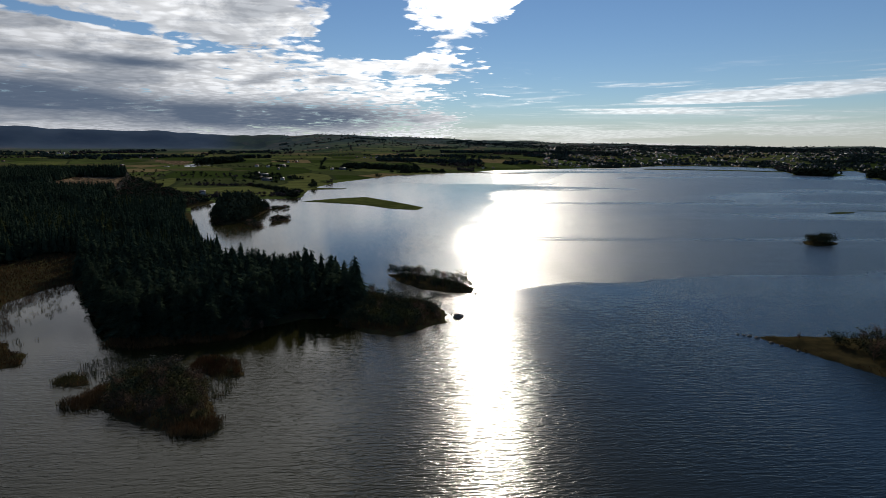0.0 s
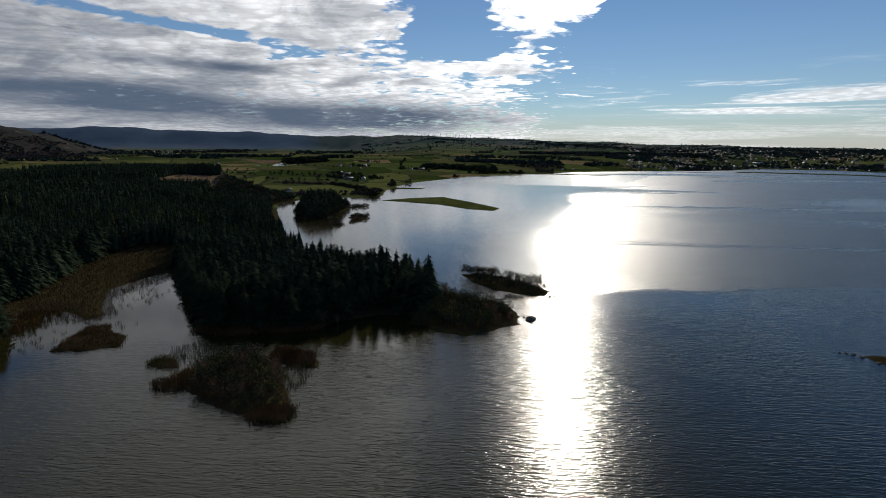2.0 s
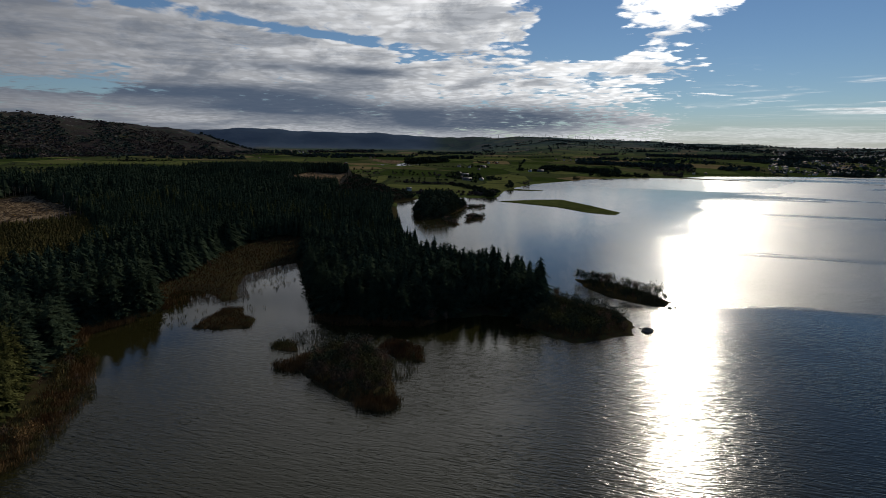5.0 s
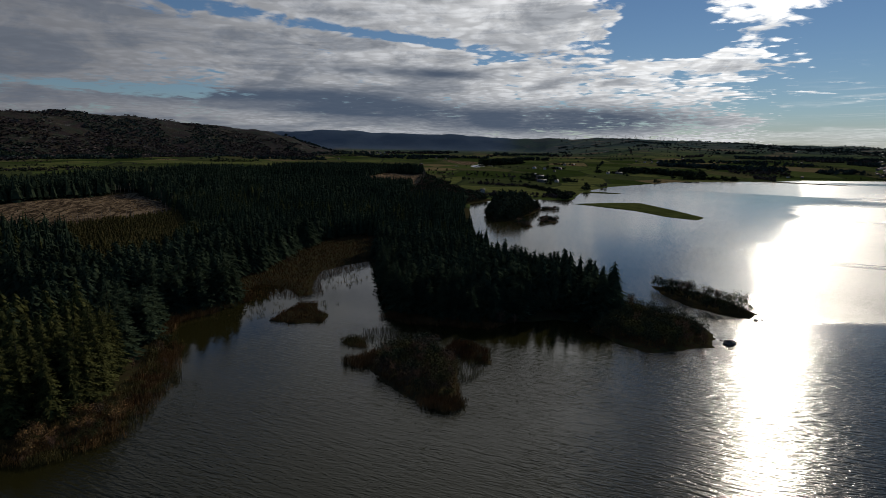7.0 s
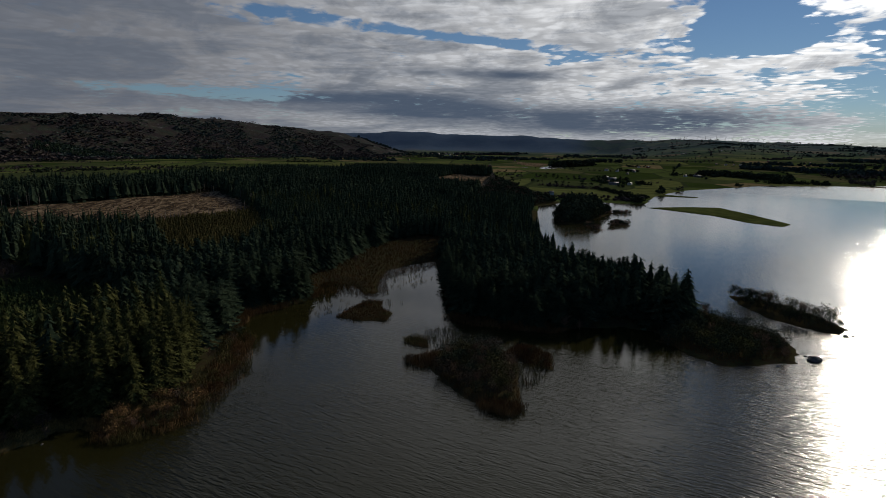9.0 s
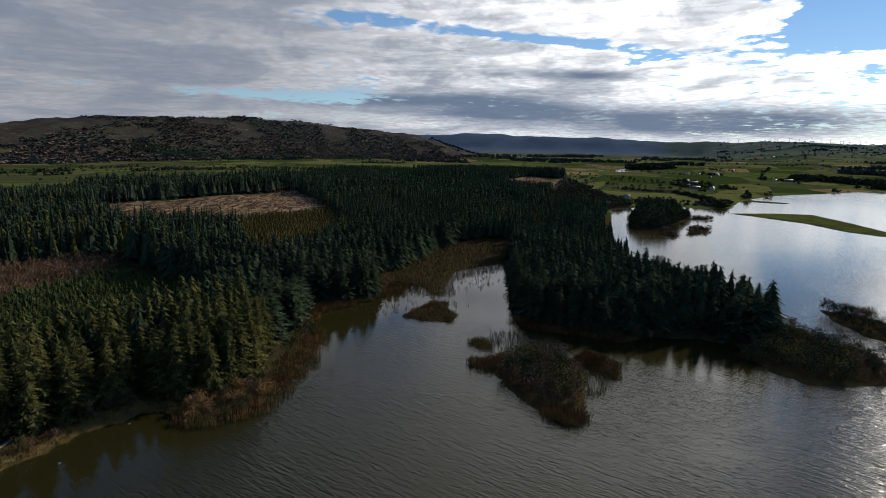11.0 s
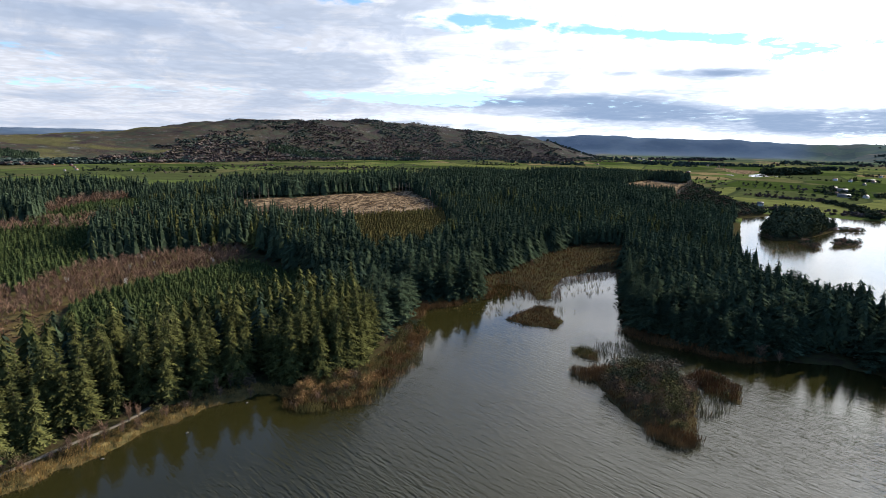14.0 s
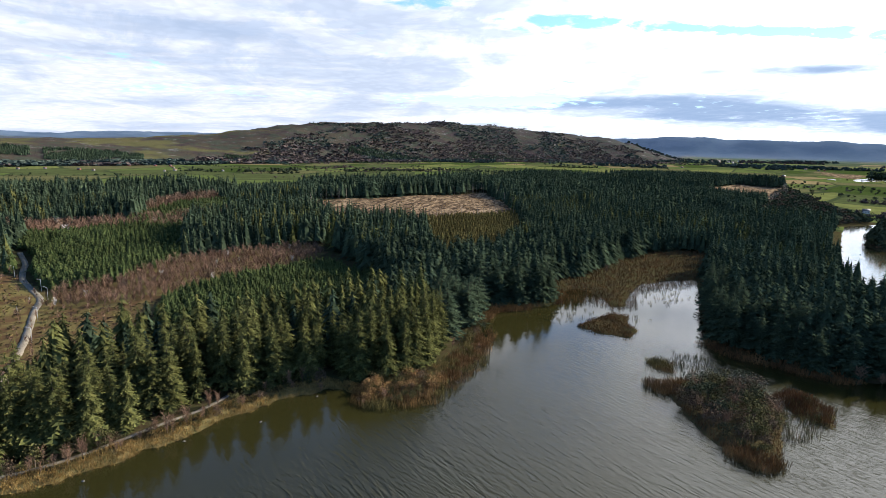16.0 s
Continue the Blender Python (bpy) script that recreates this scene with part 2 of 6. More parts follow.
def water_material():
    mat, n, b = material("lake_water", 0.1, 0.5)
    b.inputs["IOR"].default_value = 1.33
    p = place(n)
    x, y, z = n.add("ShaderNodeSeparateXYZ", Vector=p).outputs

    def lin(a, c, d=0.0):
        return n.m("ADD", n.m("ADD", n.m("MULTIPLY", x, a), n.m("MULTIPLY", y, c)), d)

    ragged = n.noise(n.vec(n.m("MULTIPLY", x, 0.012), n.m("MULTIPLY", y, 0.03), 0.0), 1.0, 4, 0.6, 0.5)
    wander = n.m("MULTIPLY", n.m("SUBTRACT", ragged, 0.5), 36.0)
    # the wind ruffles the open lake beyond the point; lanes of calm water lie across it
    lanes = n.noise(n.vec(n.m("MULTIPLY", x, 0.0016), n.m("MULTIPLY", y, 0.0065), 0.0), 1.0, 4, 0.55, 0.8)
    beyond = n.step(n.m("ADD", lin(-0.16, 1.0), wander), 224.0, 240.0)
    beyond = n.m("MAXIMUM", beyond, n.m("MULTIPLY", n.step(n.m("ADD", x, wander), 50.0, 130.0), 0.65))
    clear_of_point = n.step(n.m("ADD", lin(1.0, -0.075), wander), -8.0, 22.0)
    far_out = n.step(y, 640.0, 900.0)
    open_lake = n.m("MULTIPLY", beyond, n.m("MAXIMUM", clear_of_point, n.m("MULTIPLY", far_out, 0.6)))
    windy = n.m("MULTIPLY", open_lake, n.step(lanes, 0.36, 0.50, 0.16, 1.0))
    # the bays and the strip under the trees lie sheltered
    lee = n.m("MULTIPLY", n.step(n.m("ADD", lin(1.0, -0.35), wander), -225.0, -110.0, 0.12, 1.0), n.step(n.m("ADD", lin(1.0, 0.35), n.m("MULTIPLY", wander, 0.35)), -92.0, -76.0, 0.10, 1.0))
    behind = n.m("MULTIPLY", n.step(lin(0, 1), 190.0, 235.0), n.m("SUBTRACT", 1.0, open_lake))
    lee = n.m("MULTIPLY", lee, n.m("SUBTRACT", 1.0, n.m("MULTIPLY", behind, 0.5)))
    lee = n.m("MULTIPLY", lee, n.m("SUBTRACT", 1.0, n.m("MULTIPLY", n.m("MULTIPLY", n.step(n.m("ADD", lin(0.10, 1), n.m("MULTIPLY", wander, 0.4)), 136.0, 160.0), n.step(x, -14.0, -42.0)), 0.8)))
    u, v = lin(RIPPLE[0], RIPPLE[1]), lin(RIPPLE[1], -RIPPLE[0])
    n.put(b.inputs["Roughness"], n.m("ADD", n.m("ADD", 0.05, n.m("MULTIPLY", lee, 0.10)), n.m("MAXIMUM", n.m("MULTIPLY", windy, 0.18), n.m("MULTIPLY", behind, 0.07))))
    # the base colour turns bluer towards +x
    bluer = n.m("MULTIPLY", n.step(lin(1, 0.08), -20.0, 160.0), 0.8)
    n.put(b.inputs["Base Color"], n.mix(bluer, n.mix(n.noise(p, 0.03, 3), (0.015, 0.0145, 0.0045), (0.024, 0.022, 0.0065)), (0.006, 0.026, 0.055)))
    n.put(b.inputs["Specular IOR Level"], n.m("SUBTRACT", 0.5, n.m("MULTIPLY", n.m("MULTIPLY", lee, n.m("SUBTRACT", 1.0, windy)), n.m("MULTIPLY", n.m("MULTIPLY", n.m("SUBTRACT", 1.0, behind), n.step(x, -40.0, 15.0)), 0.2))))
    # long-crested ripples run before a light wind, with a fine cross chop between them
    long = n.noise(n.vec(n.m("MULTIPLY", u, 0.20), n.m("MULTIPLY", v, 1.12), 0.0), 1.0, 2, 0.5, 0.6)
    cross = n.noise(n.vec(n.m("MULTIPLY", lin(0.97, 0.24), 0.42), n.m("MULTIPLY", lin(0.24, -0.97), 1.9), 9.0), 1.0, 2, 0.5, 0.4)
    chop = n.noise(n.vec(n.m("MULTIPLY", u, 1.5), n.m("MULTIPLY", v, 2.3), 4.0), 1.0, 2, 0.55)
    patchy = n.step(n.noise(p, 0.02, 3, 0.5, 0.5), 0.32, 0.62, 0.45, 1.0)
    swell = n.m("MULTIPLY", n.m("ADD", n.m("MULTIPLY", long, 0.33), n.m("MULTIPLY", cross, 0.19)), patchy)
    h = n.m("ADD", swell, n.m("MULTIPLY", chop, n.m("ADD", 0.055, n.m("MULTIPLY", windy, 0.11))))
    n.put(b.inputs["Normal"], n.add("ShaderNodeBump", Strength=1.0, Distance=n.m("MULTIPLY", lee, n.m("ADD", 0.62, n.m("MULTIPLY", windy, 0.35))), Height=h).outputs[0])
    return mat


def ground_material():
    mat, n, b = material("land", 1.0, 0.0)
    p = place(n)
    x, y, z = n.add("ShaderNodeSeparateXYZ", Vector=p).outputs

    def attr(name):
        a = n.add("ShaderNodeAttribute")
        a.attribute_name = name
        return a.outputs["Fac"]

    turned = n.vec(n.m("ADD", n.m("MULTIPLY", x, 0.0052), n.m("MULTIPLY", y, 0.0016)), n.m("SUBTRACT", n.m("MULTIPLY", y, 0.0042), n.m("MULTIPLY", x, 0.0014)), 0.0)
    vor = n.add("ShaderNodeTexVoronoi", Vector=turned, Scale=1.5, Randomness=0.9)
    vor.distance = "EUCLIDEAN"
    cell = n.add("ShaderNodeSeparateColor", Color=vor.outputs["Color"]).outputs[0]
    field = n.ramp(cell, [(0.0, (0.042, 0.062, 0.016)), (0.22, (0.086, 0.110, 0.032)), (0.45, (0.066, 0.080, 0.030)), (0.62, (0.125, 0.136, 0.043)), (0.78, (0.10, 0.097, 0.042)), (0.93, (0.20, 0.155, 0.075))])
    field.node.color_ramp.interpolation = "CONSTANT"
    rows = n.noise(p, 0.05, 6, 0.6)
    field = n.mix(1.0, field, n.ramp(rows, [(0.3, (0.62, 0.62, 0.64)), (0.7, (1.0, 1.0, 1.0))]), "MULTIPLY")
    walls = n.add("ShaderNodeTexVoronoi", Vector=turned, Scale=1.5, Randomness=0.9)
    walls.feature = "DISTANCE_TO_EDGE"
    lines = walls.outputs["Distance"]
    field = n.mix(n.m("MULTIPLY", n.step(lines, 0.03, 0.012), n.step(attr("blue_haze"), 0.0, 0.2, 1.0, 0.35)), field, (0.035, 0.045, 0.02))
    litter = n.mix(n.step(n.noise(p, 0.35, 5), 0.35, 0.65), (0.040, 0.030, 0.017), (0.048, 0.046, 0.019))
    heather = n.mix(n.step(n.noise(p, 0.012, 8, 0.65), 0.42, 0.58), (0.047, 0.036, 0.034), (0.056, 0.047, 0.034))
    heather = n.mix(n.step(n.noise(p, 0.022, 8, 0.72), 0.49, 0.55), heather, (0.046, 0.050, 0.036))
    heather = n.mix(n.step(n.m("ADD", n.noise(p, 0.005, 6, 0.6), n.m("MULTIPLY", attr("lea"), 0.17)), 0.64, 0.74), heather, n.mix(n.noise(p, 0.01, 5), (0.088, 0.068, 0.036), (0.080, 0.084, 0.034)))
    rock = n.step(n.noise(n.vec(n.m("MULTIPLY", x, 0.02), n.m("MULTIPLY", y, 0.02), n.m("MULTIPLY", z, 0.05)), 1.0, 9, 0.75), 0.57, 0.63)
    heather = n.mix(n.m("MULTIPLY", rock, 0.7), heather, (0.15, 0.14, 0.132))
    swirl = n.noise(n.vec(n.m("MULTIPLY", n.m("ADD", x, y), 0.05), n.m("MULTIPLY", n.m("SUBTRACT", x, y), 0.012), 0.0), 2.2, 6, 0.62, 1.6)
    cut = n.ramp(swirl, [(0.40, (0.04, 0.029, 0.02)), (0.49, (0.095, 0.066, 0.04)), (0.59, (0.235, 0.17, 0.105))])
    moor = n.mix(n.step(n.noise(p, 0.12, 6, 0.6), 0.38, 0.62), (0.075, 0.046, 0.024), (0.115, 0.095, 0.036))
    grass = n.mix(n.step(n.noise(p, 0.4, 6, 0.65), 0.36, 0.64), (0.10, 0.088, 0.033), (0.215, 0.160, 0.066))
    # bluish air haze, painted into the far land's base colour
    blue_haze = n.mix(n.step(n.noise(p, 0.004, 6, 0.6), 0.4, 0.6), (0.080, 0.115, 0.165), (0.100, 0.137, 0.19))
    edge = n.m("MULTIPLY", n.m("SUBTRACT", n.noise(p, 0.08, 4), 0.5), 0.7)

    def on(name):
        return n.step(n.m("ADD", attr(name), edge), 0.4, 0.6)

    col = n.mix(on("wood"), field, litter)
    col = n.mix(on("moor"), col, moor)
    col = n.mix(on("cut"), col, cut)
    col = n.mix(on("heath"), col, heather)
    col = n.mix(attr("blue_haze"), col, blue_haze)
    col = n.mix(on("bank"), col, grass)
    n.put(b.inputs["Base Color"], col)
    n.put(b.inputs["Normal"], n.add("ShaderNodeBump", Strength=0.8, Distance=n.m("ADD", 0.6, n.m("MULTIPLY", attr("heath"), 7.0)), Height=n.m("ADD", n.m("MULTIPLY", n.noise(p, 0.25, 5, 0.6), n.m("SUBTRACT", 1.0, attr("heath"))), n.m("MULTIPLY", n.noise(p, 0.03, 8, 0.68), attr("heath")))).outputs[0])
    return mat


RIPPLE = (0.995, 0.06)
WATER = water_material()
LAND = ground_material()
# besides stand tone, the belt's needles are painted sunlit, the deep forest's shaded
SPRUCE = plain("spruce_needles", (0.036, 0.041, 0.015), (0.092, 0.092, 0.030), 0.6, 1.0, 0.0, amount=0.7)
SPRUCE_DEEP = plain("deep_spruce_needles", (0.022, 0.034, 0.021), (0.047, 0.063, 0.036), 0.25, 1.0, 0.0, amount=0.7)
YOUNG = plain("young_spruce_needles", (0.030, 0.044, 0.016), (0.060, 0.073, 0.026), 0.4, 1.0, 0.0, amount=0.6)
LARCH = plain("larch_needles", (0.052, 0.050, 0.018), (0.100, 0.080, 0.029), 0.3, 1.0, 0.0, amount=0.6)
BARK = plain("bark", (0.055, 0.042, 0.032), (0.11, 0.09, 0.07), 3.0, 0.95, 0.1, 0.02)
STEM_BARK = plain("stem_bark", (0.10, 0.085, 0.07), (0.19, 0.165, 0.14), 0.1, 0.95, 0.1)
PALE_BARK = plain("pale_bark", (0.22, 0.20, 0.18), (0.38, 0.36, 0.33), 2.0, 0.9, 0.15)
TWIGS = plain("bare_twigs", (0.11, 0.070, 0.048), (0.20, 0.125, 0.085), 0.5, 1.0, 0.0, amount=0.6)
LEAF_OLIVE = plain("willow_leaves", (0.046, 0.046, 0.019), (0.092, 0.082, 0.034), 0.8, 1.0, 0.0, amount=0.4)
LEAF_BROWN = plain("autumn_leaves", (0.055, 0.040, 0.027), (0.105, 0.074, 0.048), 0.8, 1.0, 0.0, amount=0.4)
LEAF_DARK = plain("far_foliage", (0.024, 0.034, 0.021), (0.052, 0.060, 0.034), 0.05, 1.0, 0.0, amount=0.4)
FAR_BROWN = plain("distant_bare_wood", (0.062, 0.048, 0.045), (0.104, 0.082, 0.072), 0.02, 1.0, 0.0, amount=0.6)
# distance haze is painted in: a paler, bluer version of the dark foliage
HAZED_LEAF = plain("hazed_foliage", (0.034, 0.048, 0.043), (0.062, 0.078, 0.062), 0.02, 1.0, 0.0, amount=0.6)
REED = plain("dry_reed", (0.115, 0.064, 0.027), (0.205, 0.124, 0.055), 0.35, 1.0, 0.0, amount=0.45)
MARSH_REED = plain("russet_marsh_reed", (0.074, 0.038, 0.018), (0.158, 0.084, 0.037), 0.12, 1.0, 0.0, amount=0.7)
LEAF_RUSSET = plain("russet_willow_leaves", (0.14, 0.080, 0.034), (0.27, 0.165, 0.068), 0.8, 1.0, 0.0, amount=0.4)
REED_GREEN = plain("green_reed", (0.085, 0.075, 0.028), (0.17, 0.13, 0.05), 0.4, 1.0, 0.0, amount=0.7)
TUFT = plain("meadow_tuft", (0.16, 0.105, 0.034), (0.30, 0.192, 0.070), 0.6, 1.0, 0.0, amount=0.7)
ISLE = plain("island_grass", (0.030, 0.027, 0.014), (0.064, 0.050, 0.023), 0.15, 1.0, 0.0, 0.2)
ISLE_GREEN = plain("island_meadow", (0.042, 0.054, 0.017), (0.078, 0.085, 0.026), 0.1, 1.0, 0.0, 0.2)
STONE = plain("lake_stone", (0.05, 0.046, 0.042), (0.13, 0.12, 0.11), 1.2, 0.85, 0.3, 0.1, "thing")
GRAVEL = plain("gravel", (0.12, 0.102, 0.076), (0.195, 0.168, 0.125), 2.5, 0.95, 0.15, 0.02)
STEEL = plain("galvanised_steel", (0.30, 0.31, 0.32), (0.42, 0.43, 0.44), 6.0, 0.5, 0.5)
WHITE = plain("white_paint", (0.38, 0.38, 0.37), (0.55, 0.54, 0.52), 0.4, 0.6, 0.4, 0.0, "thing", 0.3)
RED = plain("red_boards", (0.16, 0.045, 0.032), (0.22, 0.06, 0.042), 0.5, 0.75, 0.3, 0.0, "thing", 0.3)
GREYWALL = plain("grey_boards", (0.13, 0.125, 0.12), (0.22, 0.21, 0.195), 0.5, 0.75, 0.3, 0.0, "thing", 0.5)
SLATE = plain("dark_roof", (0.05, 0.05, 0.055), (0.10, 0.095, 0.095), 0.7, 0.6, 0.4, 0.0, "thing", 0.5)
TILE = plain("tile_roof", (0.16, 0.075, 0.05), (0.22, 0.11, 0.075), 0.7, 0.7, 0.3, 0.0, "thing", 0.4)
SHEET = plain("metal_roof", (0.26, 0.27, 0.28), (0.36, 0.37, 0.38), 0.7, 0.5, 0.4, 0.0, "thing", 0.2)
GLASS = plain("window_glass", (0.03, 0.035, 0.04), (0.05, 0.055, 0.06), 1.0, 0.1, 0.6)


# ---- the plan: lake outline, islands, land cover ----
WEST_SHORE = [(-60, -620), (-118, -300), (-104, -120), (-103, -50), (-105, -14), (-105, -6), (-108, 3), (-111, 12), (-117, 24), (-121, 37), (-122, 48), (-116, 54), (-110, 57), (-107, 68),
              (-114, 78), (-124, 91), (-134, 101), (-144, 106), (-159, 117), (-162, 131), (-159, 145), (-161, 157), (-172, 168), (-177, 176), (-169, 178), (-157, 175), (-147, 169), (-144, 175), (-158, 192), (-169, 209), (-168, 227), (-164, 243), (-142, 216), (-129, 198), (-114, 180)]
POINT_SHORE = [(-104, 166), (-92, 164), (-80, 167), (-67, 172), (-60, 181), (-50, 190), (-39, 193), (-34, 184), (-25, 176), (-15, 173), (-7, 180), (1, 188), (1, 201), (-5, 215), (-19, 222),
               (-33, 231), (-47, 246), (-74, 253), (-101, 269), (-129, 312), (-164, 372), (-190, 427), (-225, 500), (-252, 560), (-246, 600), (-226, 655)]
FAR_SHORE = [(-196, 650), (-168, 672), (-178, 720), (-188, 790), (-190, 850), (-181, 960), (-144, 1072), (-103, 1210), (-31, 1285), (70, 1370), (127, 1480), (348, 1622), (494, 1678), (600, 1740), (680, 1850), (771, 1905), (930, 1840), (1000, 1700), (930, 1590),
             (890, 1500), (820, 1330), (790, 1282), (840, 1222), (900, 1262), (945, 1350), (1040, 1500), (1110, 1540), (1010, 1350), (950, 1270), (880, 1180), (840, 1080), (930, 720), (1050, 300), (900, -350), (420, -640)]
LAKE = np.array(WEST_SHORE + POINT_SHORE + FAR_SHORE, float)
FOREST = [(-118, -320), (-640, -330), (-650, -120), (-640, 60), (-665, 200), (-740, 420), (-800, 640), (-820, 900), (-660, 1030), (-540, 960), (-470, 860), (-385, 770), (-300, 668), (-232, 585), (-250, 540),
          (-185, 400), (-120, 290), (-60, 240), (-36, 226), (-30, 205), (-45, 178), (-104, 160), (-150, 100), (-100, 60), (-90, -100)]
MOOR = [(-122, -70), (-130, -18), (-138, -10), (-148, 2), (-157, 13), (-180, 13), (-216, 16), (-222, -8), (-228, -20), (-250, -22), (-282, -37), (-340, -60), (-300, -110)]
YOUNG_FAR = [(-379, -15), (-378, 11), (-366, 38), (-393, 72), (-458, 91), (-529, 84), (-516, 51), (-455, 19), (-411, 7)]
BIRCH_FAR = [(-448, 17), (-506, 50), (-531, 77), (-571, 83), (-555, 50), (-488, 16)]
MARSH = [(-158, 150), (-172, 160), (-188, 172), (-192, 196), (-206, 226), (-218, 262), (-214, 292), (-200, 304), (-186, 284), (-166, 250), (-156, 238), (-158, 196), (-140, 176), (-142, 166), (-152, 166)]
BIRCH = [(-228, -20), (-221, -8), (-218, 13), (-233, 29), (-243, 42), (-262, 78), (-285, 100), (-305, 100), (-303, 60), (-288, 24), (-256, 1), (-247, -18)]
BIRCH_BACK = [(-366, -62), (-418, -66), (-422, 10), (-458, 76), (-372, 64), (-380, 8)]
YOUNG_STAND = [(-249, -20), (-282, -38), (-372, -42), (-388, 20), (-360, 40), (-292, 28), (-258, 1)]
YOUNG_BACK = [(-150, 14), (-156, 38), (-163, 58), (-174, 80), (-186, 98), (-225, 100), (-260, 92), (-258, 78), (-240, 43), (-230, 30), (-214, 16), (-200, 14), (-180, 12)]
CLEARING = [(-520, 158), (-560, 385), (-440, 330), (-385, 300), (-380, 205), (-352, 190), (-350, 124), (-400, 132)]
LARCH_STAND = [(-380, 205), (-385, 300), (-300, 240), (-232, 172), (-214, 128), (-262, 150), (-352, 190)]
PLOUGHED = [(-900, 1720), (-789, 1620), (-690, 1590), (-640, 1400), (-700, 1440), (-790, 1560)]
FIELD_POND = [(-590, 1290), (-632, 1400), (-624, 1450), (-582, 1360), (-562, 1270)]
FELLED = [(-400, 690), (-470, 830), (-520, 930), (-600, 930), (-560, 800), (-460, 680)]
SCRUB = [(-385, 770), (-540, 960), (-520, 930), (-470, 830), (-400, 690), (-340, 560), (-300, 500), (-232, 585), (-300, 668)]
CAPE_CLEAR = [(-120, 46), (-100, 46), (-98, 72), (-116, 94), (-136, 114), (-146, 111), (-134, 101), (-122, 80), (-119, 62)]
TRACK = [(-152, -22), (-164, -21.6), (-171, -20.9), (-191.6, -20.9), (-223, -22.6), (-231, -22.3), (-238, -21.8), (-252, -26), (-270, -31.5), (-285, -33), (-297, -33.4), (-330, -40)]
OPEN_GROUND = [(-157, 13), (-216, 16), (-222, -8), (-249, -20), (-258, 1), (-292, 28), (-303, 60), (-312, 106), (-285, 106), (-225, 102), (-186, 98)]
SHORE_PATH = [(-109, -60), (-110, -30), (-110, -10), (-112, -2), (-115, 4), (-119, 12), (-122, 20), (-128, 27)]


def inside(poly, x, y):
    """Which of the points lie in the outline."""
    poly = np.asarray(poly, float)
    x, y = np.asarray(x, float), np.asarray(y, float)
    r = np.zeros(x.shape, bool)
    for (ax, ay), (bx, by) in zip(poly, np.roll(poly, -1, 0)):
        if ay != by:
            r ^= ((ay > y) != (by > y)) & (x < (bx - ax) * (y - ay) / (by - ay) + ax)
    return r


def away(line, x, y, closed=True):
    """Distance from an outline."""
    line = np.asarray(line, float)
    best = np.full(np.shape(x), 1e9)
    for i in range(len(line) if closed else len(line) - 1):
        a, b = line[i], line[(i + 1) % len(line)]
        d = b - a
        f = np.clip(((x - a[0]) * d[0] + (y - a[1]) * d[1]) / (d @ d), 0, 1)
        best = np.minimum(best, np.hypot(x - a[0] - f * d[0], y - a[1] - f * d[1]))
    return best


def rough(x, y, size, seed=0.0):
    """Cheap smooth noise, about -1 to 1."""
    u, v = np.asarray(x) / size + seed, np.asarray(y) / size - seed * 1.7
    return (np.sin(u * 2.1 + 1.3 * np.sin(v * 1.7 + seed)) + np.sin(v * 2.4 + 1.1 * np.sin(u * 1.9)) + np.sin((u + v) * 3.7 + 2 * np.sin(u * 0.9 - v)) * 0.6 + np.sin((u - v) * 5.9 + np.sin(v * 2.7)) * 0.4) / 3.0


def fold(x, y, size, octaves=4, seed=0.0):
    s, a = 0.0, 1.0
    for k in range(octaves):
        s = s + a * rough(x, y, size / 2 ** k, seed + 3.1 * k)
        a *= 0.5
    return s / 1.8


def ease(v, a, b):
    f = np.clip((v - a) / (b - a), 0, 1)
    return f * f * (3 - 2 * f)


def inland(x, y):
    """Metres from the shore, land positive."""
    d = away(LAKE, x, y)
    d = np.where(inside(LAKE, x, y), -d, d)
    return d + 1.2 * rough(x, y, 5.0) + 0.5 * rough(x, y, 1.9, 4)


# the skyline: azimuth in degrees left of +y against degrees up
SKYLINE = np.array([(-180, 0.3), (-60, 0.1), (-38, 0.0), (-25, 0.1), (-14, 0.32), (0, 0.75), (10, 1.1), (20, 0.98), (27, 1.3), (35, 1.38), (39, 1.6), (44, 1.2), (50, 0.8), (82, 0.8), (88, 0.85), (94, 0.5), (100, 0.45), (120, 0.4), (180, 0.3)])
HILLTOP = np.array([(38, -0.6), (44, 1.2), (48, 1.55), (51.7, 1.9), (56, 2.2), (60, 2.4), (66, 2.35), (70, 2.2), (75.5, 1.85), (79, 1.25), (82, 0.8), (86, 0.45), (90, 0.2), (96, 0.0), (104, -0.3), (112, -1.0)])


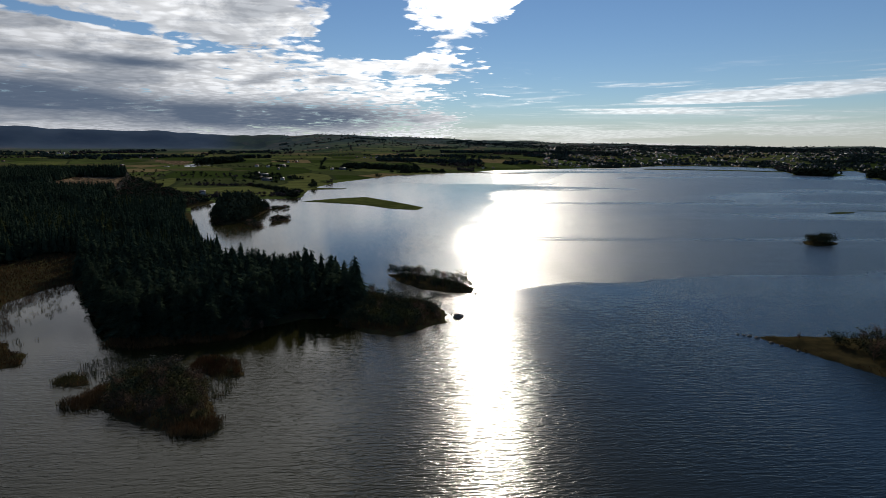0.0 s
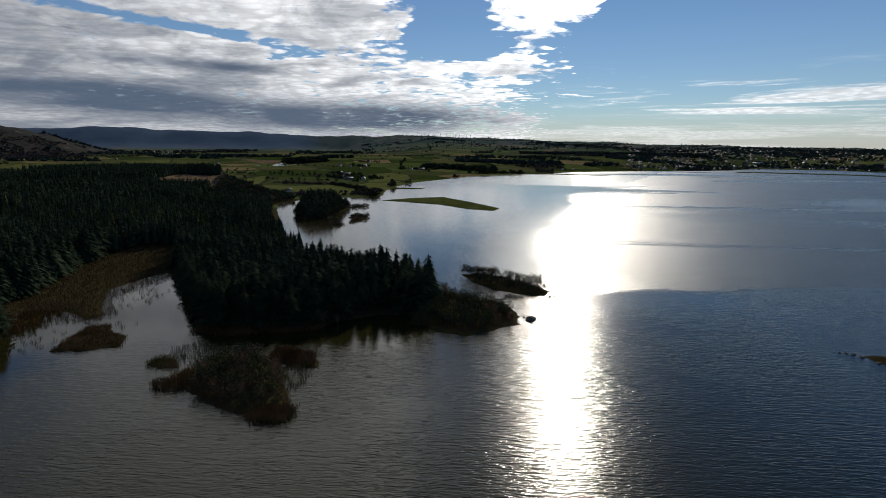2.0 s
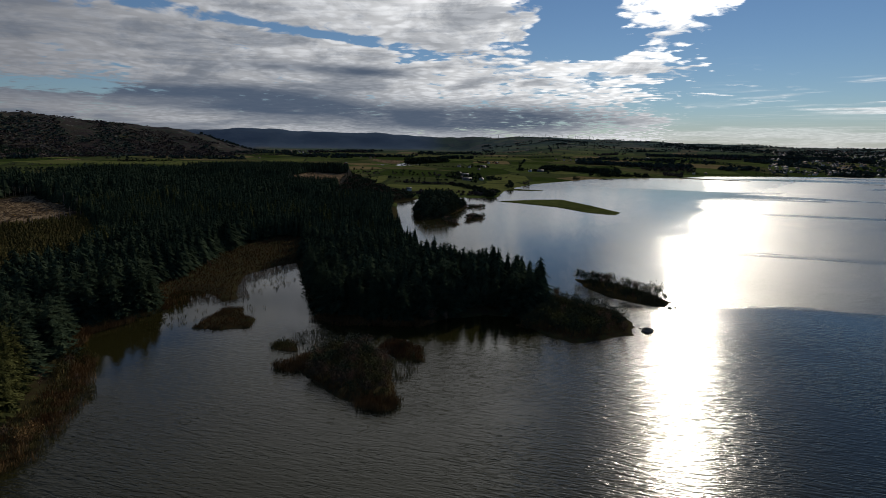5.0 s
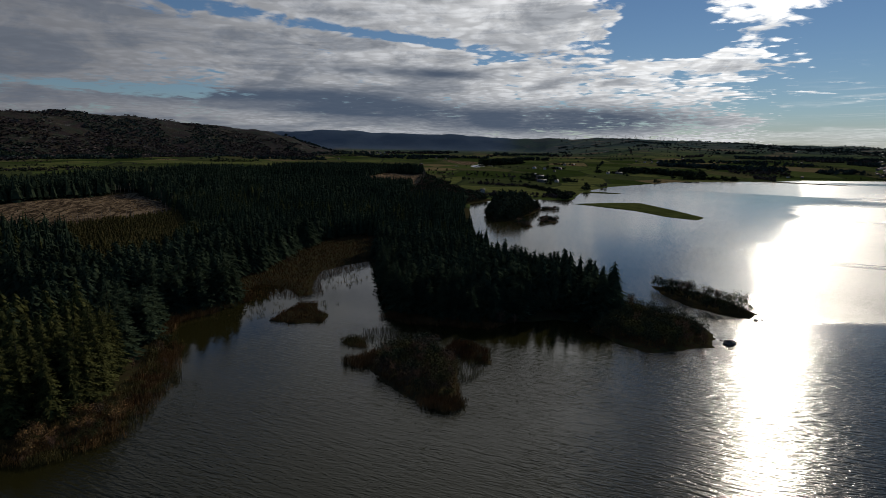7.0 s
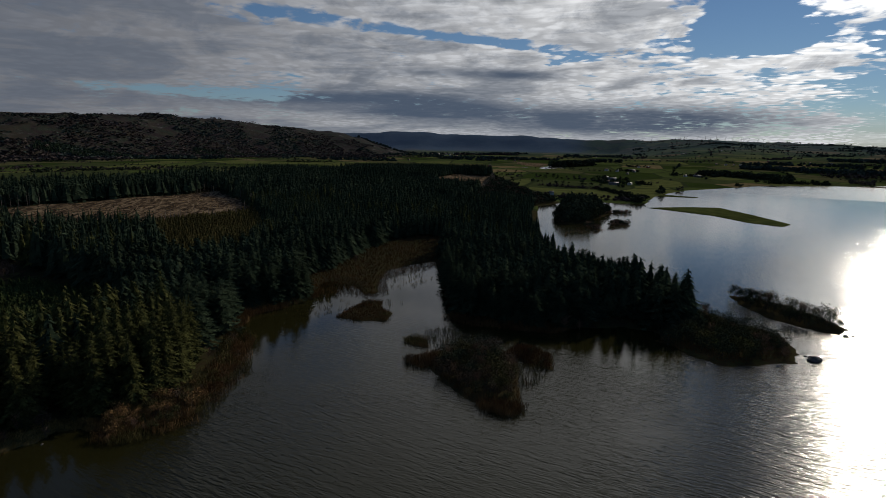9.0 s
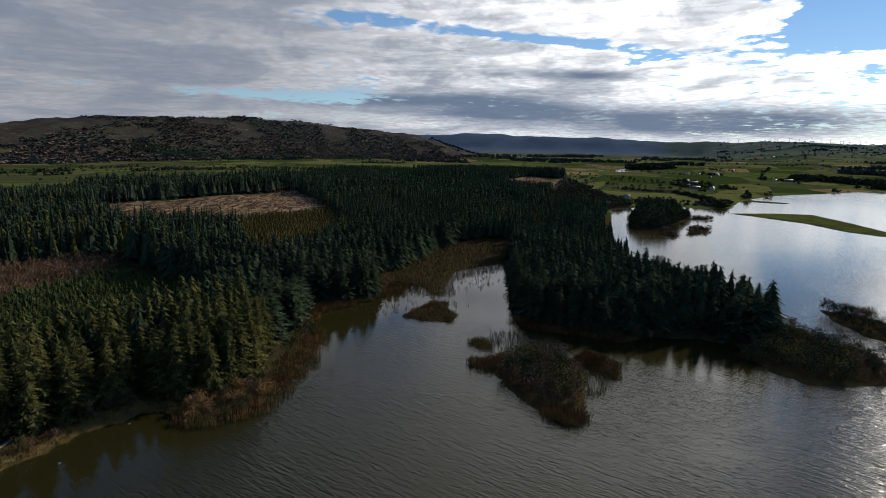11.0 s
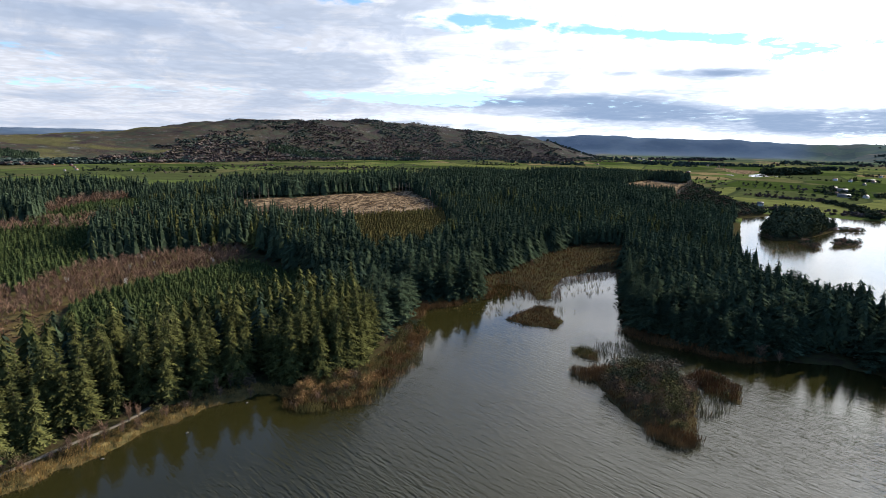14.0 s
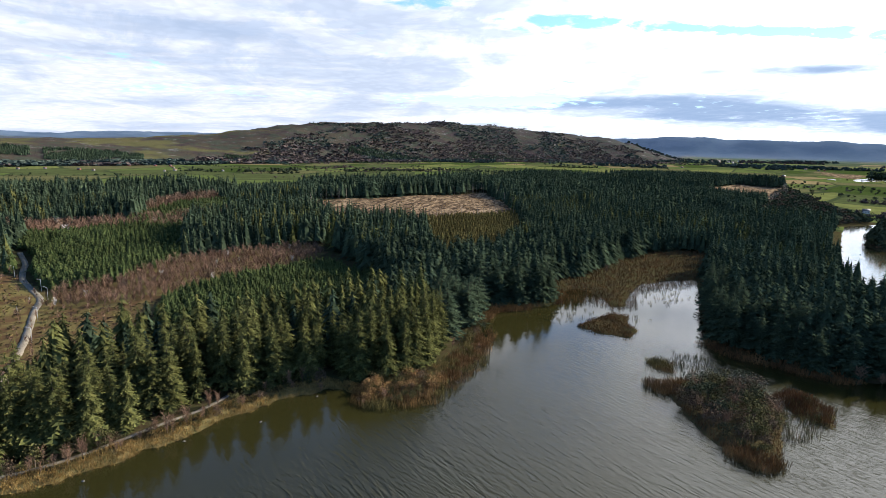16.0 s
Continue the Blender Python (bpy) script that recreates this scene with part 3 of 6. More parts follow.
def height(x, y, s=None):
    """The land's height over the lake."""
    r = np.maximum(np.hypot(x, y), 1.0)
    az = np.degrees(np.arctan2(-x, y))
    if s is None:
        s = inland(x, y)
    z = np.where(s < 0, np.maximum(-3.0, 0.3 * s), 0.9 * (1 - np.exp(-np.maximum(s, 0) / 3.0)) + 9.0 * ease(s, 10, 520) + 30.0 * ease(r, 700, 3600) * ease(s, 0, 420))
    z = z + np.where(s > 0, ease(s, 5, 120) * (1.4 * fold(x, y, 70) + 2.4 * fold(x, y, 260, 3, 2.0)), 0)
    top = 60 + r * np.tan(np.radians(np.interp(az, SKYLINE[:, 0], SKYLINE[:, 1])))
    top = top + 20 * fold(az * 40, r * 0.2, 120, 4, 1.0)
    z = z + np.where(s > 0, np.maximum(top - z, 0) * ease(r, np.interp(az, [9, 18, 46, 60], [1800, 4100, 4100, 3500]), 4750) ** 1.3, 0)
    near = np.interp(az, [44, 60, 75, 88, 105], [2050, 1800, 1450, 1250, 1150])
    crest = np.interp(az, [44, 60, 75, 88, 105], [2750, 2600, 2350, 2100, 1900])
    hill = 60 + crest * np.tan(np.radians(np.interp(az, HILLTOP[:, 0], HILLTOP[:, 1], left=-3, right=-3)))
    f = ease(r, near, crest)
    hill = hill * f ** 0.85 + f * (13 * fold(x, y, 210, 5, 5.0) + 9 * fold(x, y, 70, 4, 2.5) - 5 * np.abs(rough(x, y, 38, 8.0))) * ease(hill, 20, 120)
    back = 1 - 0.6 * ease(r, crest, crest + 900)
    return np.where((az > 38) & (az < 112) & (r > near), np.maximum(z, hill * back), z)


def mesh_from(name, verts, faces):
    """A mesh from arrays, all faces with the same count of corners."""
    verts, faces = np.asarray(verts, np.float32), np.asarray(faces, np.int32)
    me = bpy.data.meshes.new(name)
    k = faces.shape[1]
    me.vertices.add(len(verts)), me.loops.add(faces.size), me.polygons.add(len(faces))
    me.vertices.foreach_set("co", verts.ravel())
    me.loops.foreach_set("vertex_index", faces.ravel())
    me.polygons.foreach_set("loop_start", np.arange(0, faces.size, k, dtype=np.int32))
    me.update(calc_edges=True)
    return me


def grid_faces(a, b, wrap=False):
    i, j = np.meshgrid(np.arange(a - 1), np.arange(b if wrap else b - 1), indexing="ij")
    k = (j + 1) % b
    return np.stack([i * b + j, i * b + k, (i + 1) * b + k, (i + 1) * b + j], -1).reshape(-1, 4)[:, ::-1]


def smooth(me):
    me.polygons.foreach_set("use_smooth", np.ones(len(me.polygons), bool))
    return me


def build_ground():
    az = np.radians(np.concatenate([np.arange(-52, 112, 0.46), np.arange(112, 308, 3.0)]))
    rs = np.concatenate([[4.0, 30.0, 60.0], np.geomspace(85, 1150, 165), np.linspace(1165, 2900, 90), np.geomspace(2930, 4850, 50)])
    r, a = np.meshgrid(rs, az, indexing="ij")
    x, y = -np.sin(a) * r, np.cos(a) * r
    s = inland(x, y)
    z = height(x, y, s)
    z[-1] = -60
    me = smooth(mesh_from("ground", np.stack([x, y, z], -1).reshape(-1, 3), grid_faces(len(rs), len(az), True)))
    deg = np.degrees(np.arctan2(-x, y))
    wood = (inside(FOREST, x, y) | ((s < 12) & (r < 560))).astype(float)
    moor = (inside(MOOR, x, y) | inside(BIRCH, x, y) | inside(BIRCH_BACK, x, y) | inside(LARCH_STAND, x, y)).astype(float)
    cut = (inside(CLEARING, x, y) | inside(FELLED, x, y) | inside(PLOUGHED, x, y)).astype(float)
    hillside = ease(r, np.interp(deg, [44, 60, 75, 88, 105], [2080, 1830, 1480, 1290, 1190]), np.interp(deg, [44, 60, 75, 88, 105], [2250, 2000, 1650, 1500, 1400])) * ease(deg, 36, 40) * (1 - ease(deg, 86, 96) * 0.35)
    # share of painted haze: nearly full on the far range, elsewhere rising with distance
    blue_haze = ease(r, 4050, 4300) * ease(deg, 17, 23) * 0.95
    blue_haze = np.maximum(blue_haze, ease(r, 2000, 4300) * 0.40)
    bank = np.where((s > -1) & (s < 3.6) & ((x < -98) & (y < 52)), 1.0, 0.0)
    lea = ease(deg, 70, 80) * hillside
    for name, v in (("wood", wood), ("moor", moor), ("cut", cut), ("heath", hillside), ("lea", lea), ("blue_haze", blue_haze), ("bank", bank)):
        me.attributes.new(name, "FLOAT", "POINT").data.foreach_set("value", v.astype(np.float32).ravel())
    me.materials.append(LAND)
    tagged(new("ground", me), "rolling farmland, forest floor and heathy hill round the lake", "ground", kind="structure")


def build_water():
    a = np.radians(np.arange(0, 360, 3.0))
    rs = np.array([1.0, 40, 100, 200, 400, 800, 1400, 2100])
    r, t = np.meshgrid(rs, a, indexing="ij")
    v = np.stack([-np.sin(t) * r, np.cos(t) * r, np.zeros_like(r)], -1).reshape(-1, 3)
    f = grid_faces(len(rs), len(a), True)
    me = mesh_from("water", v, f)
    me.materials.append(WATER)
    tagged(new("water", me), "wide rippled lake with a bright glitter path", "lake", kind="structure")


build_ground()
build_water()


def island(outline, label, mat, top=0.9, steep=0.35, cell=0.8, name="island"):
    """A low island with an uneven rim."""
    p = np.array(outline, float)
    lo, hi = p.min(0) - 3, p.max(0) + 3
    xs, ys = np.arange(lo[0], hi[0], cell), np.arange(lo[1], hi[1], cell)
    x, y = np.meshgrid(xs, ys, indexing="ij")
    d = away(p, x, y)
    s = np.where(inside(p, x, y), d, -d) + 0.8 * rough(x, y, 3.0, 7) * min(1.0, cell) + 0.4 * rough(x, y, 1.1, 2)
    z = np.where(s < 0, np.maximum(s * 0.5, -1.5), top * (1 - np.exp(-s * steep / top)) + 0.18 * rough(x, y, 2.2, 1) * ease(s, 0, 2))
    f = grid_faces(len(xs), len(ys))[:, ::-1]
    zf = z.ravel()
    f = f[(zf[f] > -1.2).any(1)]
    used, f = np.unique(f, return_inverse=True)
    v = np.stack([x, y, z], -1).reshape(-1, 3)[used]
    me = smooth(mesh_from(name, v, f.reshape(-1, 4)))
    me.materials.append(mat)
    return tagged(new(name, me), label, "island", kind="structure")


SPIT = [(-84, 124), (-87, 134), (-85, 141), (-77, 147), (-68, 144), (-60, 136), (-57, 128), (-52, 120), (-49, 115), (-50, 111), (-55, 110), (-63, 112), (-76, 119)]
SPIT_REEDS = [(-69, 145), (-60, 140), (-53, 141), (-58, 151), (-65, 154), (-70, 153)]
REED_ISLE = [(-134, 140), (-138, 152), (-141, 163), (-135, 166), (-128, 158), (-121, 156), (-117, 147), (-126, 141)]
REED_ISLET = [(-100, 135), (-95, 133), (-90, 135), (-95, 141), (-100, 141)]
BUSH_ISLE = [(-27, 262), (-19, 246), (-9, 234), (2, 228), (12, 227), (14, 236), (5, 250), (-14, 265)]
WOOD_ISLE = [(-196, 470), (-188, 452), (-170, 432), (-160, 452), (-164, 510), (-168, 545), (-180, 575), (-200, 565), (-208, 510)]
ISLE_TAIL = [(-170, 536), (-156, 548), (-152, 562), (-168, 558)]
ISLE_BIT = [(-137, 443), (-126, 450), (-131, 476), (-143, 482), (-141, 460)]
ISLE_HOOK = [(-156, 434), (-147, 424), (-137, 414), (-137, 425), (-147, 440), (-155, 452)]
ISLE_REEDS = [(-149, 378), (-138, 400), (-133, 420), (-142, 425), (-156, 436), (-153, 414)]
GRASS_ISLE = [(-156, 623), (-123, 662), (-92, 680), (-53, 622), (-20, 566), (-24, 541), (-52, 553), (-85, 590), (-135, 616)]
GREEN_ISLE = [(360, 524), (368, 520), (388, 527), (392, 533), (374, 534)]
BAR = [(404, 546), (440, 541), (480, 536), (480, 540), (430, 546), (404, 549)]
LONE_ISLE = [(229, 352), (233, 344), (246, 348), (254, 356), (250, 366), (236, 364)]
NEAR_ISLE = [(101, 174), (105, 165), (111, 154), (117, 143), (126, 128), (150, 118), (170, 135), (165, 160), (140, 172), (118, 174)]
FIELD_SPIT = [(-190, 800), (-140, 812), (-138, 818), (-190, 830)]
FAR_SPIT = [(60, 1345), (110, 1318), (200, 1300), (202, 1308), (120, 1345), (80, 1372)]
FAR_BAR = [(560, 1580), (640, 1560), (775, 1490), (850, 1430), (880, 1455), (790, 1530), (660, 1600), (570, 1625)]
STONES = [(392, 1300), (425, 1296), (425, 1303), (392, 1307)]
island(SPIT, "bushy spit island ringed with brown reeds", ISLE, 0.8)
island(SPIT_REEDS, "small marshy islet of brown reeds", ISLE, 0.3)
island(REED_ISLE, "flat island of orange-brown reeds in the bay", ISLE, 0.35)
island(REED_ISLET, "tiny sedge islet in the bay", ISLE, 0.3)
island(BUSH_ISLE, "small wooded islet off the point", ISLE, 1.2)
island(WOOD_ISLE, "dark wooded island in the far bay", ISLE, 1.5, cell=2.5)
island(ISLE_TAIL, "low bushy tail of the wooded island", ISLE, 0.8, cell=1.5)
island(ISLE_BIT, "tiny bushy islet beside the wooded island", ISLE, 0.6, cell=1.2)
island(ISLE_HOOK, "low dark hook of bushes beside the wooded island", ISLE, 0.6, cell=1.2)
island(GRASS_ISLE, "long low grassy island in the lake", ISLE_GREEN, 1.0, 0.3, cell=2.0)
island(GREEN_ISLE, "little flat green island", ISLE_GREEN, 0.8, cell=1.2)
island(BAR, "thin low bar of grass and stones", ISLE_GREEN, 0.6, cell=1.5)
island(LONE_ISLE, "small round islet covered in bushes", ISLE, 0.9)
island(NEAR_ISLE, "grassy island with a stony tip and dark trees", ISLE, 1.3)
island(FIELD_SPIT, "thin grassy spit off the field shore", ISLE_GREEN, 0.8, cell=2.5)
island(FAR_SPIT, "thin brown spit on the far shore", ISLE, 1.0, cell=4.0)
island(FAR_BAR, "low green bar before the town", ISLE_GREEN, 1.6, cell=5.0)
island(STONES, "low dark skerry near the far shore", ISLE, 0.7, cell=2.0)


def field_pond():
    """A shallow flood lying in a meadow."""
    p = np.array(FIELD_POND, float)
    lo, hi = p.min(0), p.max(0)
    x, y = np.meshgrid(np.arange(lo[0], hi[0], 4.0), np.arange(lo[1], hi[1], 4.0), indexing="ij")
    d = np.where(inside(p, x, y), away(p, x, y), -1.0) + 2.5 * rough(x, y, 22, 3)
    z = height(x, y) + np.where(d > 0, 0.5, -0.6)
    f = grid_faces(*x.shape)[:, ::-1]
    f = f[(d.ravel()[f] > -2).any(1)]
    used, f = np.unique(f, return_inverse=True)
    me = smooth(mesh_from("water", np.stack([x, y, z], -1).reshape(-1, 3)[used], f.reshape(-1, 4)))
    me.materials.append(WATER)
    tagged(new("water", me), "shallow bright pool of floodwater in a green meadow", "pond", kind="structure")


field_pond()


# ---- plants ----
def part(name, me, parent, label=""):
    ob = new(name, me)
    ob.parent = parent
    return tagged(ob, label) if label else ob


def thing(name, at, label, category, group="", turn=0.0, size=1.0):
    ob = new(name)
    ob.matrix_basis = Matrix.Translation(at) @ Matrix.Rotation(turn, 4, "Z") @ Matrix.Scale(size, 4)
    return tagged(ob, label, category, group)


def finish(name, verts, faces, mat):
    me = mesh_from(name, verts, faces)
    me.materials.append(mat)
    return me


def spruce_shape(rng, whorls, arms, sprays, base=0.10, width=0.19, droop=0.35, loose=0.25, full=0.72):
    """A spruce crown one metre high: whorls of drooping boughs, each a spine with sprays to both sides."""
    v, f = [], []

    def tri(a, b, c):
        k = len(v)
        v.extend((a, b, c)), f.append((k, k + 1, k + 2))

    for w in range(whorls):
        h = base + (0.97 - base) * (w / (whorls - 0.4)) ** 0.92
        reach = width * (1 - h) ** full * (0.9 + 0.2 * rng.random()) + 0.012
        n = arms if h < 0.8 else max(4, arms - 2)
        turn = rng.random() * 6.28
        for k in range(n):
            a = turn + 6.283 * k / n + rng.uniform(-0.3, 0.3)
            L = reach * rng.uniform(0.7, 1.2)
            up = 0.25 * (h - 0.45) + rng.uniform(-0.22, 0.22)
            o = np.array([math.cos(a), math.sin(a), 0])
            side = np.array([-math.sin(a), math.cos(a), 0])
            dz = rng.uniform(-loose, loose) / whorls
            if sprays == 0:
                root = np.array([0, 0, h + dz + 0.02])
                tip = o * L * 1.15 + np.array([0, 0, h + dz + L * (up - droop)])
                w = side * L * rng.uniform(0.20, 0.32)
                tri(root + o * L * 0.25 - w, root + o * L * 0.25 + w, tip)
                continue
            pts = [o * L * q + np.array([0, 0, h + dz + L * (up * q - droop * q * q)]) for q in np.linspace(0.08, 1.0, sprays + 1)]
            for i in range(sprays):
                q = (i + 0.5) / sprays
                wide = L * (0.40 * (1 - q) + 0.13) * rng.uniform(0.75, 1.25)
                for sgn in (-1, 1):
                    tip = pts[i] + o * L * (0.95 / sprays + 0.06) + side * sgn * wide + np.array([0, 0, -wide * rng.uniform(0.35, 0.8)])
                    tri(pts[i], tip, pts[i + 1])
            tri(pts[-1] - side * 0.08 * L, pts[-1] + side * 0.08 * L, pts[-1] + o * L * 0.22 + np.array([0, 0, 0.02 * L]))
    if sprays == 0:
        for k in range(5):
            a, b = 1.2566 * k, 1.2566 * (k + 1)
            c = width * 0.62
            tri((c * math.cos(a), c * math.sin(a), base + 0.03), (c * math.cos(b), c * math.sin(b), base + 0.03), (0, 0, 0.96))
    # leading shoot
    for k in range(3):
        a = 2.1 * k
        tri((0.008 * math.cos(a), 0.008 * math.sin(a), 0.93), (0.008 * math.cos(a + 2.1), 0.008 * math.sin(a + 2.1), 0.93), (0, 0, 1.0))
    return np.array(v), np.array(f)


def trunk_shape(h, r, sides=6, lean=0.0, rings=4):
    z = np.linspace(0, h, rings)
    a = np.arange(sides) * 2 * math.pi / sides
    rad = r * (1 - 0.85 * z / h)
    v = np.stack([np.outer(rad, np.cos(a)) + (lean * z * z / h)[:, None], np.outer(rad, np.sin(a)), np.repeat(z[:, None], sides, 1)], -1).reshape(-1, 3)
    q = grid_faces(rings, sides, True)[:, ::-1]
    f = np.concatenate([q[:, [0, 1, 2]], q[:, [0, 2, 3]]])
    return v, f


def crown_shape(rng, leaves, size, lobes=5, flat=0.8, leaf=0.1, hollow=0.45, low=0.3):
    """A broad crown one metre across and high: many small leaf clumps gathered in uneven lobes."""
    c = np.array([[rng.uniform(-0.3, 0.3), rng.uniform(-0.3, 0.3), rng.uniform(low, 0.72)] for _ in range(lobes)])
    rad = np.array([rng.uniform(0.2, 0.34) for _ in range(lobes)])
    v, f = [], []
    for i in range(leaves):
        k = rng.randrange(lobes)
        d = np.array([rng.gauss(0, 1), rng.gauss(0, 1), rng.gauss(0.15, 1)])
        d /= np.linalg.norm(d)
        p = c[k] + d * rad[k] * rng.uniform(hollow, 1.12) * np.array([1, 1, flat])
        p[2] = max(p[2], 0.02)
        s = leaf * rng.uniform(0.6, 1.4)
        u = np.array([rng.gauss(0, 1), rng.gauss(0, 1), rng.gauss(0, 0.7)])
        w = np.cross(u, d) + 1e-3
        u, w = u / np.linalg.norm(u) * s, w / np.linalg.norm(w) * s
        b = len(v)
        v += [p - u * 0.6, p + w * 0.7, p + u, p - w * 0.6]
        f += [(b, b + 1, b + 2), (b, b + 2, b + 3)]
    return np.array(v) * size, np.array(f)


def bare_shape(rng, forks=9, twigs=7, h=1.0, thin=0.006, flat=False):
    """A leafless crown one metre high: forked limbs with fine twigs, three-sided."""
    v, f = [], []

    def stick(a, b, r0, r1):
        a, b = np.array(a), np.array(b)
        d = b - a
        s = np.cross(d, [0.3, 0.5, 0.8]); s /= np.linalg.norm(s) + 1e-9
        t = np.cross(d, s); t /= np.linalg.norm(t) + 1e-9
        k = len(v)
        if flat:
            v.extend((a - s * r0 * 1.6, a + s * r0 * 1.6, b))
            f.append((k, k + 1, k + 2))
            return
        for q, r in ((a, r0), (b, r1)):
            for j in range(3):
                v.append(q + r * (s * math.cos(2.1 * j) + t * math.sin(2.1 * j)))
        for j in range(3):
            m = (j + 1) % 3
            f.append((k + j, k + m, k + 3 + m)), f.append((k + j, k + 3 + m, k + 3 + j))

    for i in range(forks):
        z = h * (0.12 + 0.5 * i / forks)
        a = 2.4 * i + rng.uniform(-0.4, 0.4)
        L = h * rng.uniform(0.22, 0.36)
        b = np.array([math.cos(a) * L * 0.62, math.sin(a) * L * 0.62, z + L * 0.95])
        stick((0, 0, z), b, thin * 1.4, thin * 0.7)
        for j in range(twigs):
            q = rng.uniform(0.25, 1.0)
            p = np.array([0, 0, z]) * (1 - q) + b * q
            e = p + np.array([rng.gauss(0, 1) * 0.09, rng.gauss(0, 1) * 0.09, rng.uniform(0.02, 0.2)]) * h
            stick(p, e, thin * 0.75, thin * 0.35)
    return np.array(v), np.array(f)


def scatter(name, shapes, mats, spots, label, category):
    """Many plants joined in one mesh. spots: x, y, z, height, width factor, turn, shape, material."""
    V, F, M = [], [], []
    base = 0
    spots = np.asarray(spots, float)
    for k, (v, f) in enumerate(shapes):
        for m in range(len(mats)):
            s = spots[(spots[:, 6] == k) & (spots[:, 7] == m)]
            if not len(s):
                continue
            c, d = np.cos(s[:, 5])[:, None], np.sin(s[:, 5])[:, None]
            wide = (s[:, 3] * s[:, 4])[:, None]
            x = (v[None, :, 0] * c - v[None, :, 1] * d) * wide + s[:, 0:1]
            y = (v[None, :, 0] * d + v[None, :, 1] * c) * wide + s[:, 1:2]
            z = v[None, :, 2] * s[:, 3:4] + s[:, 2:3]
            V.append(np.stack([x, y, z], -1).reshape(-1, 3))
            F.append((f[None] + base + (np.arange(len(s)) * len(v))[:, None, None]).reshape(-1, 3))
            M.append(np.full(len(s) * len(f), m, np.int32))
            base += len(s) * len(v)
    me = mesh_from(name, np.concatenate(V), np.concatenate(F))
    me.polygons.foreach_set("material_index", np.concatenate(M))
    for m in mats:
        me.materials.append(m)
    return tagged(new(name, me), label, category, kind="stuff")


RNG = random.Random(7)
NP = np.random.default_rng(11)


def spread(x0, x1, y0, y1, gap, jitter=0.42):
    """Points on a shaken grid."""
    x, y = np.meshgrid(np.arange(x0, x1, gap), np.arange(y0, y1, gap), indexing="ij")
    x, y = x.ravel(), y.ravel()
    x[:] += (NP.random(x.size) - 0.5) * 2 * jitter * gap
    y[:] += (NP.random(x.size) - 0.5) * 2 * jitter * gap
    return x, y


def line_gap(line, x, y):
    return away(line, x, y, False)


SPRUCE_FINE = [spruce_shape(RNG, 28, 8, 4, 0.08, 0.18, 0.34, 2.2, 0.78), spruce_shape(RNG, 26, 8, 4, 0.05, 0.20, 0.38, 2.2, 0.74), spruce_shape(RNG, 29, 7, 4, 0.12, 0.165, 0.30, 2.2, 0.8)]
SPRUCE_MID = [spruce_shape(RNG, 25, 7, 0, 0.08, 0.205, 0.62, 2.2, 0.82), spruce_shape(RNG, 24, 7, 0, 0.12, 0.22, 0.66, 2.2, 0.78), spruce_shape(RNG, 26, 7, 0, 0.1, 0.19, 0.58, 2.2, 0.85)]
SPRUCE_FAR = [spruce_shape(RNG, 11, 5, 0, 0.08, 0.215, 0.50, 1.6, 0.70), spruce_shape(RNG, 10, 5, 0, 0.10, 0.23, 0.54, 1.6, 0.66), spruce_shape(RNG, 11, 5, 0, 0.08, 0.20, 0.46, 1.6, 0.74)]
SPRUCE_SPECK = [spruce_shape(RNG, 4, 4, 0, 0.12, 0.27, 0.5, 1.0, 0.6), spruce_shape(RNG, 4, 4, 0, 0.16, 0.29, 0.5, 1.0, 0.56), spruce_shape(RNG, 5, 4, 0, 0.14, 0.25, 0.4, 1.0, 0.62)]
SPRUCE_TINY = [spruce_shape(RNG, 8, 5, 0, 0.12, 0.27, 0.5, 1.0, 0.6), spruce_shape(RNG, 7, 5, 0, 0.16, 0.29, 0.5, 1.0, 0.56), spruce_shape(RNG, 8, 5, 0, 0.14, 0.25, 0.4, 1.0, 0.62)]



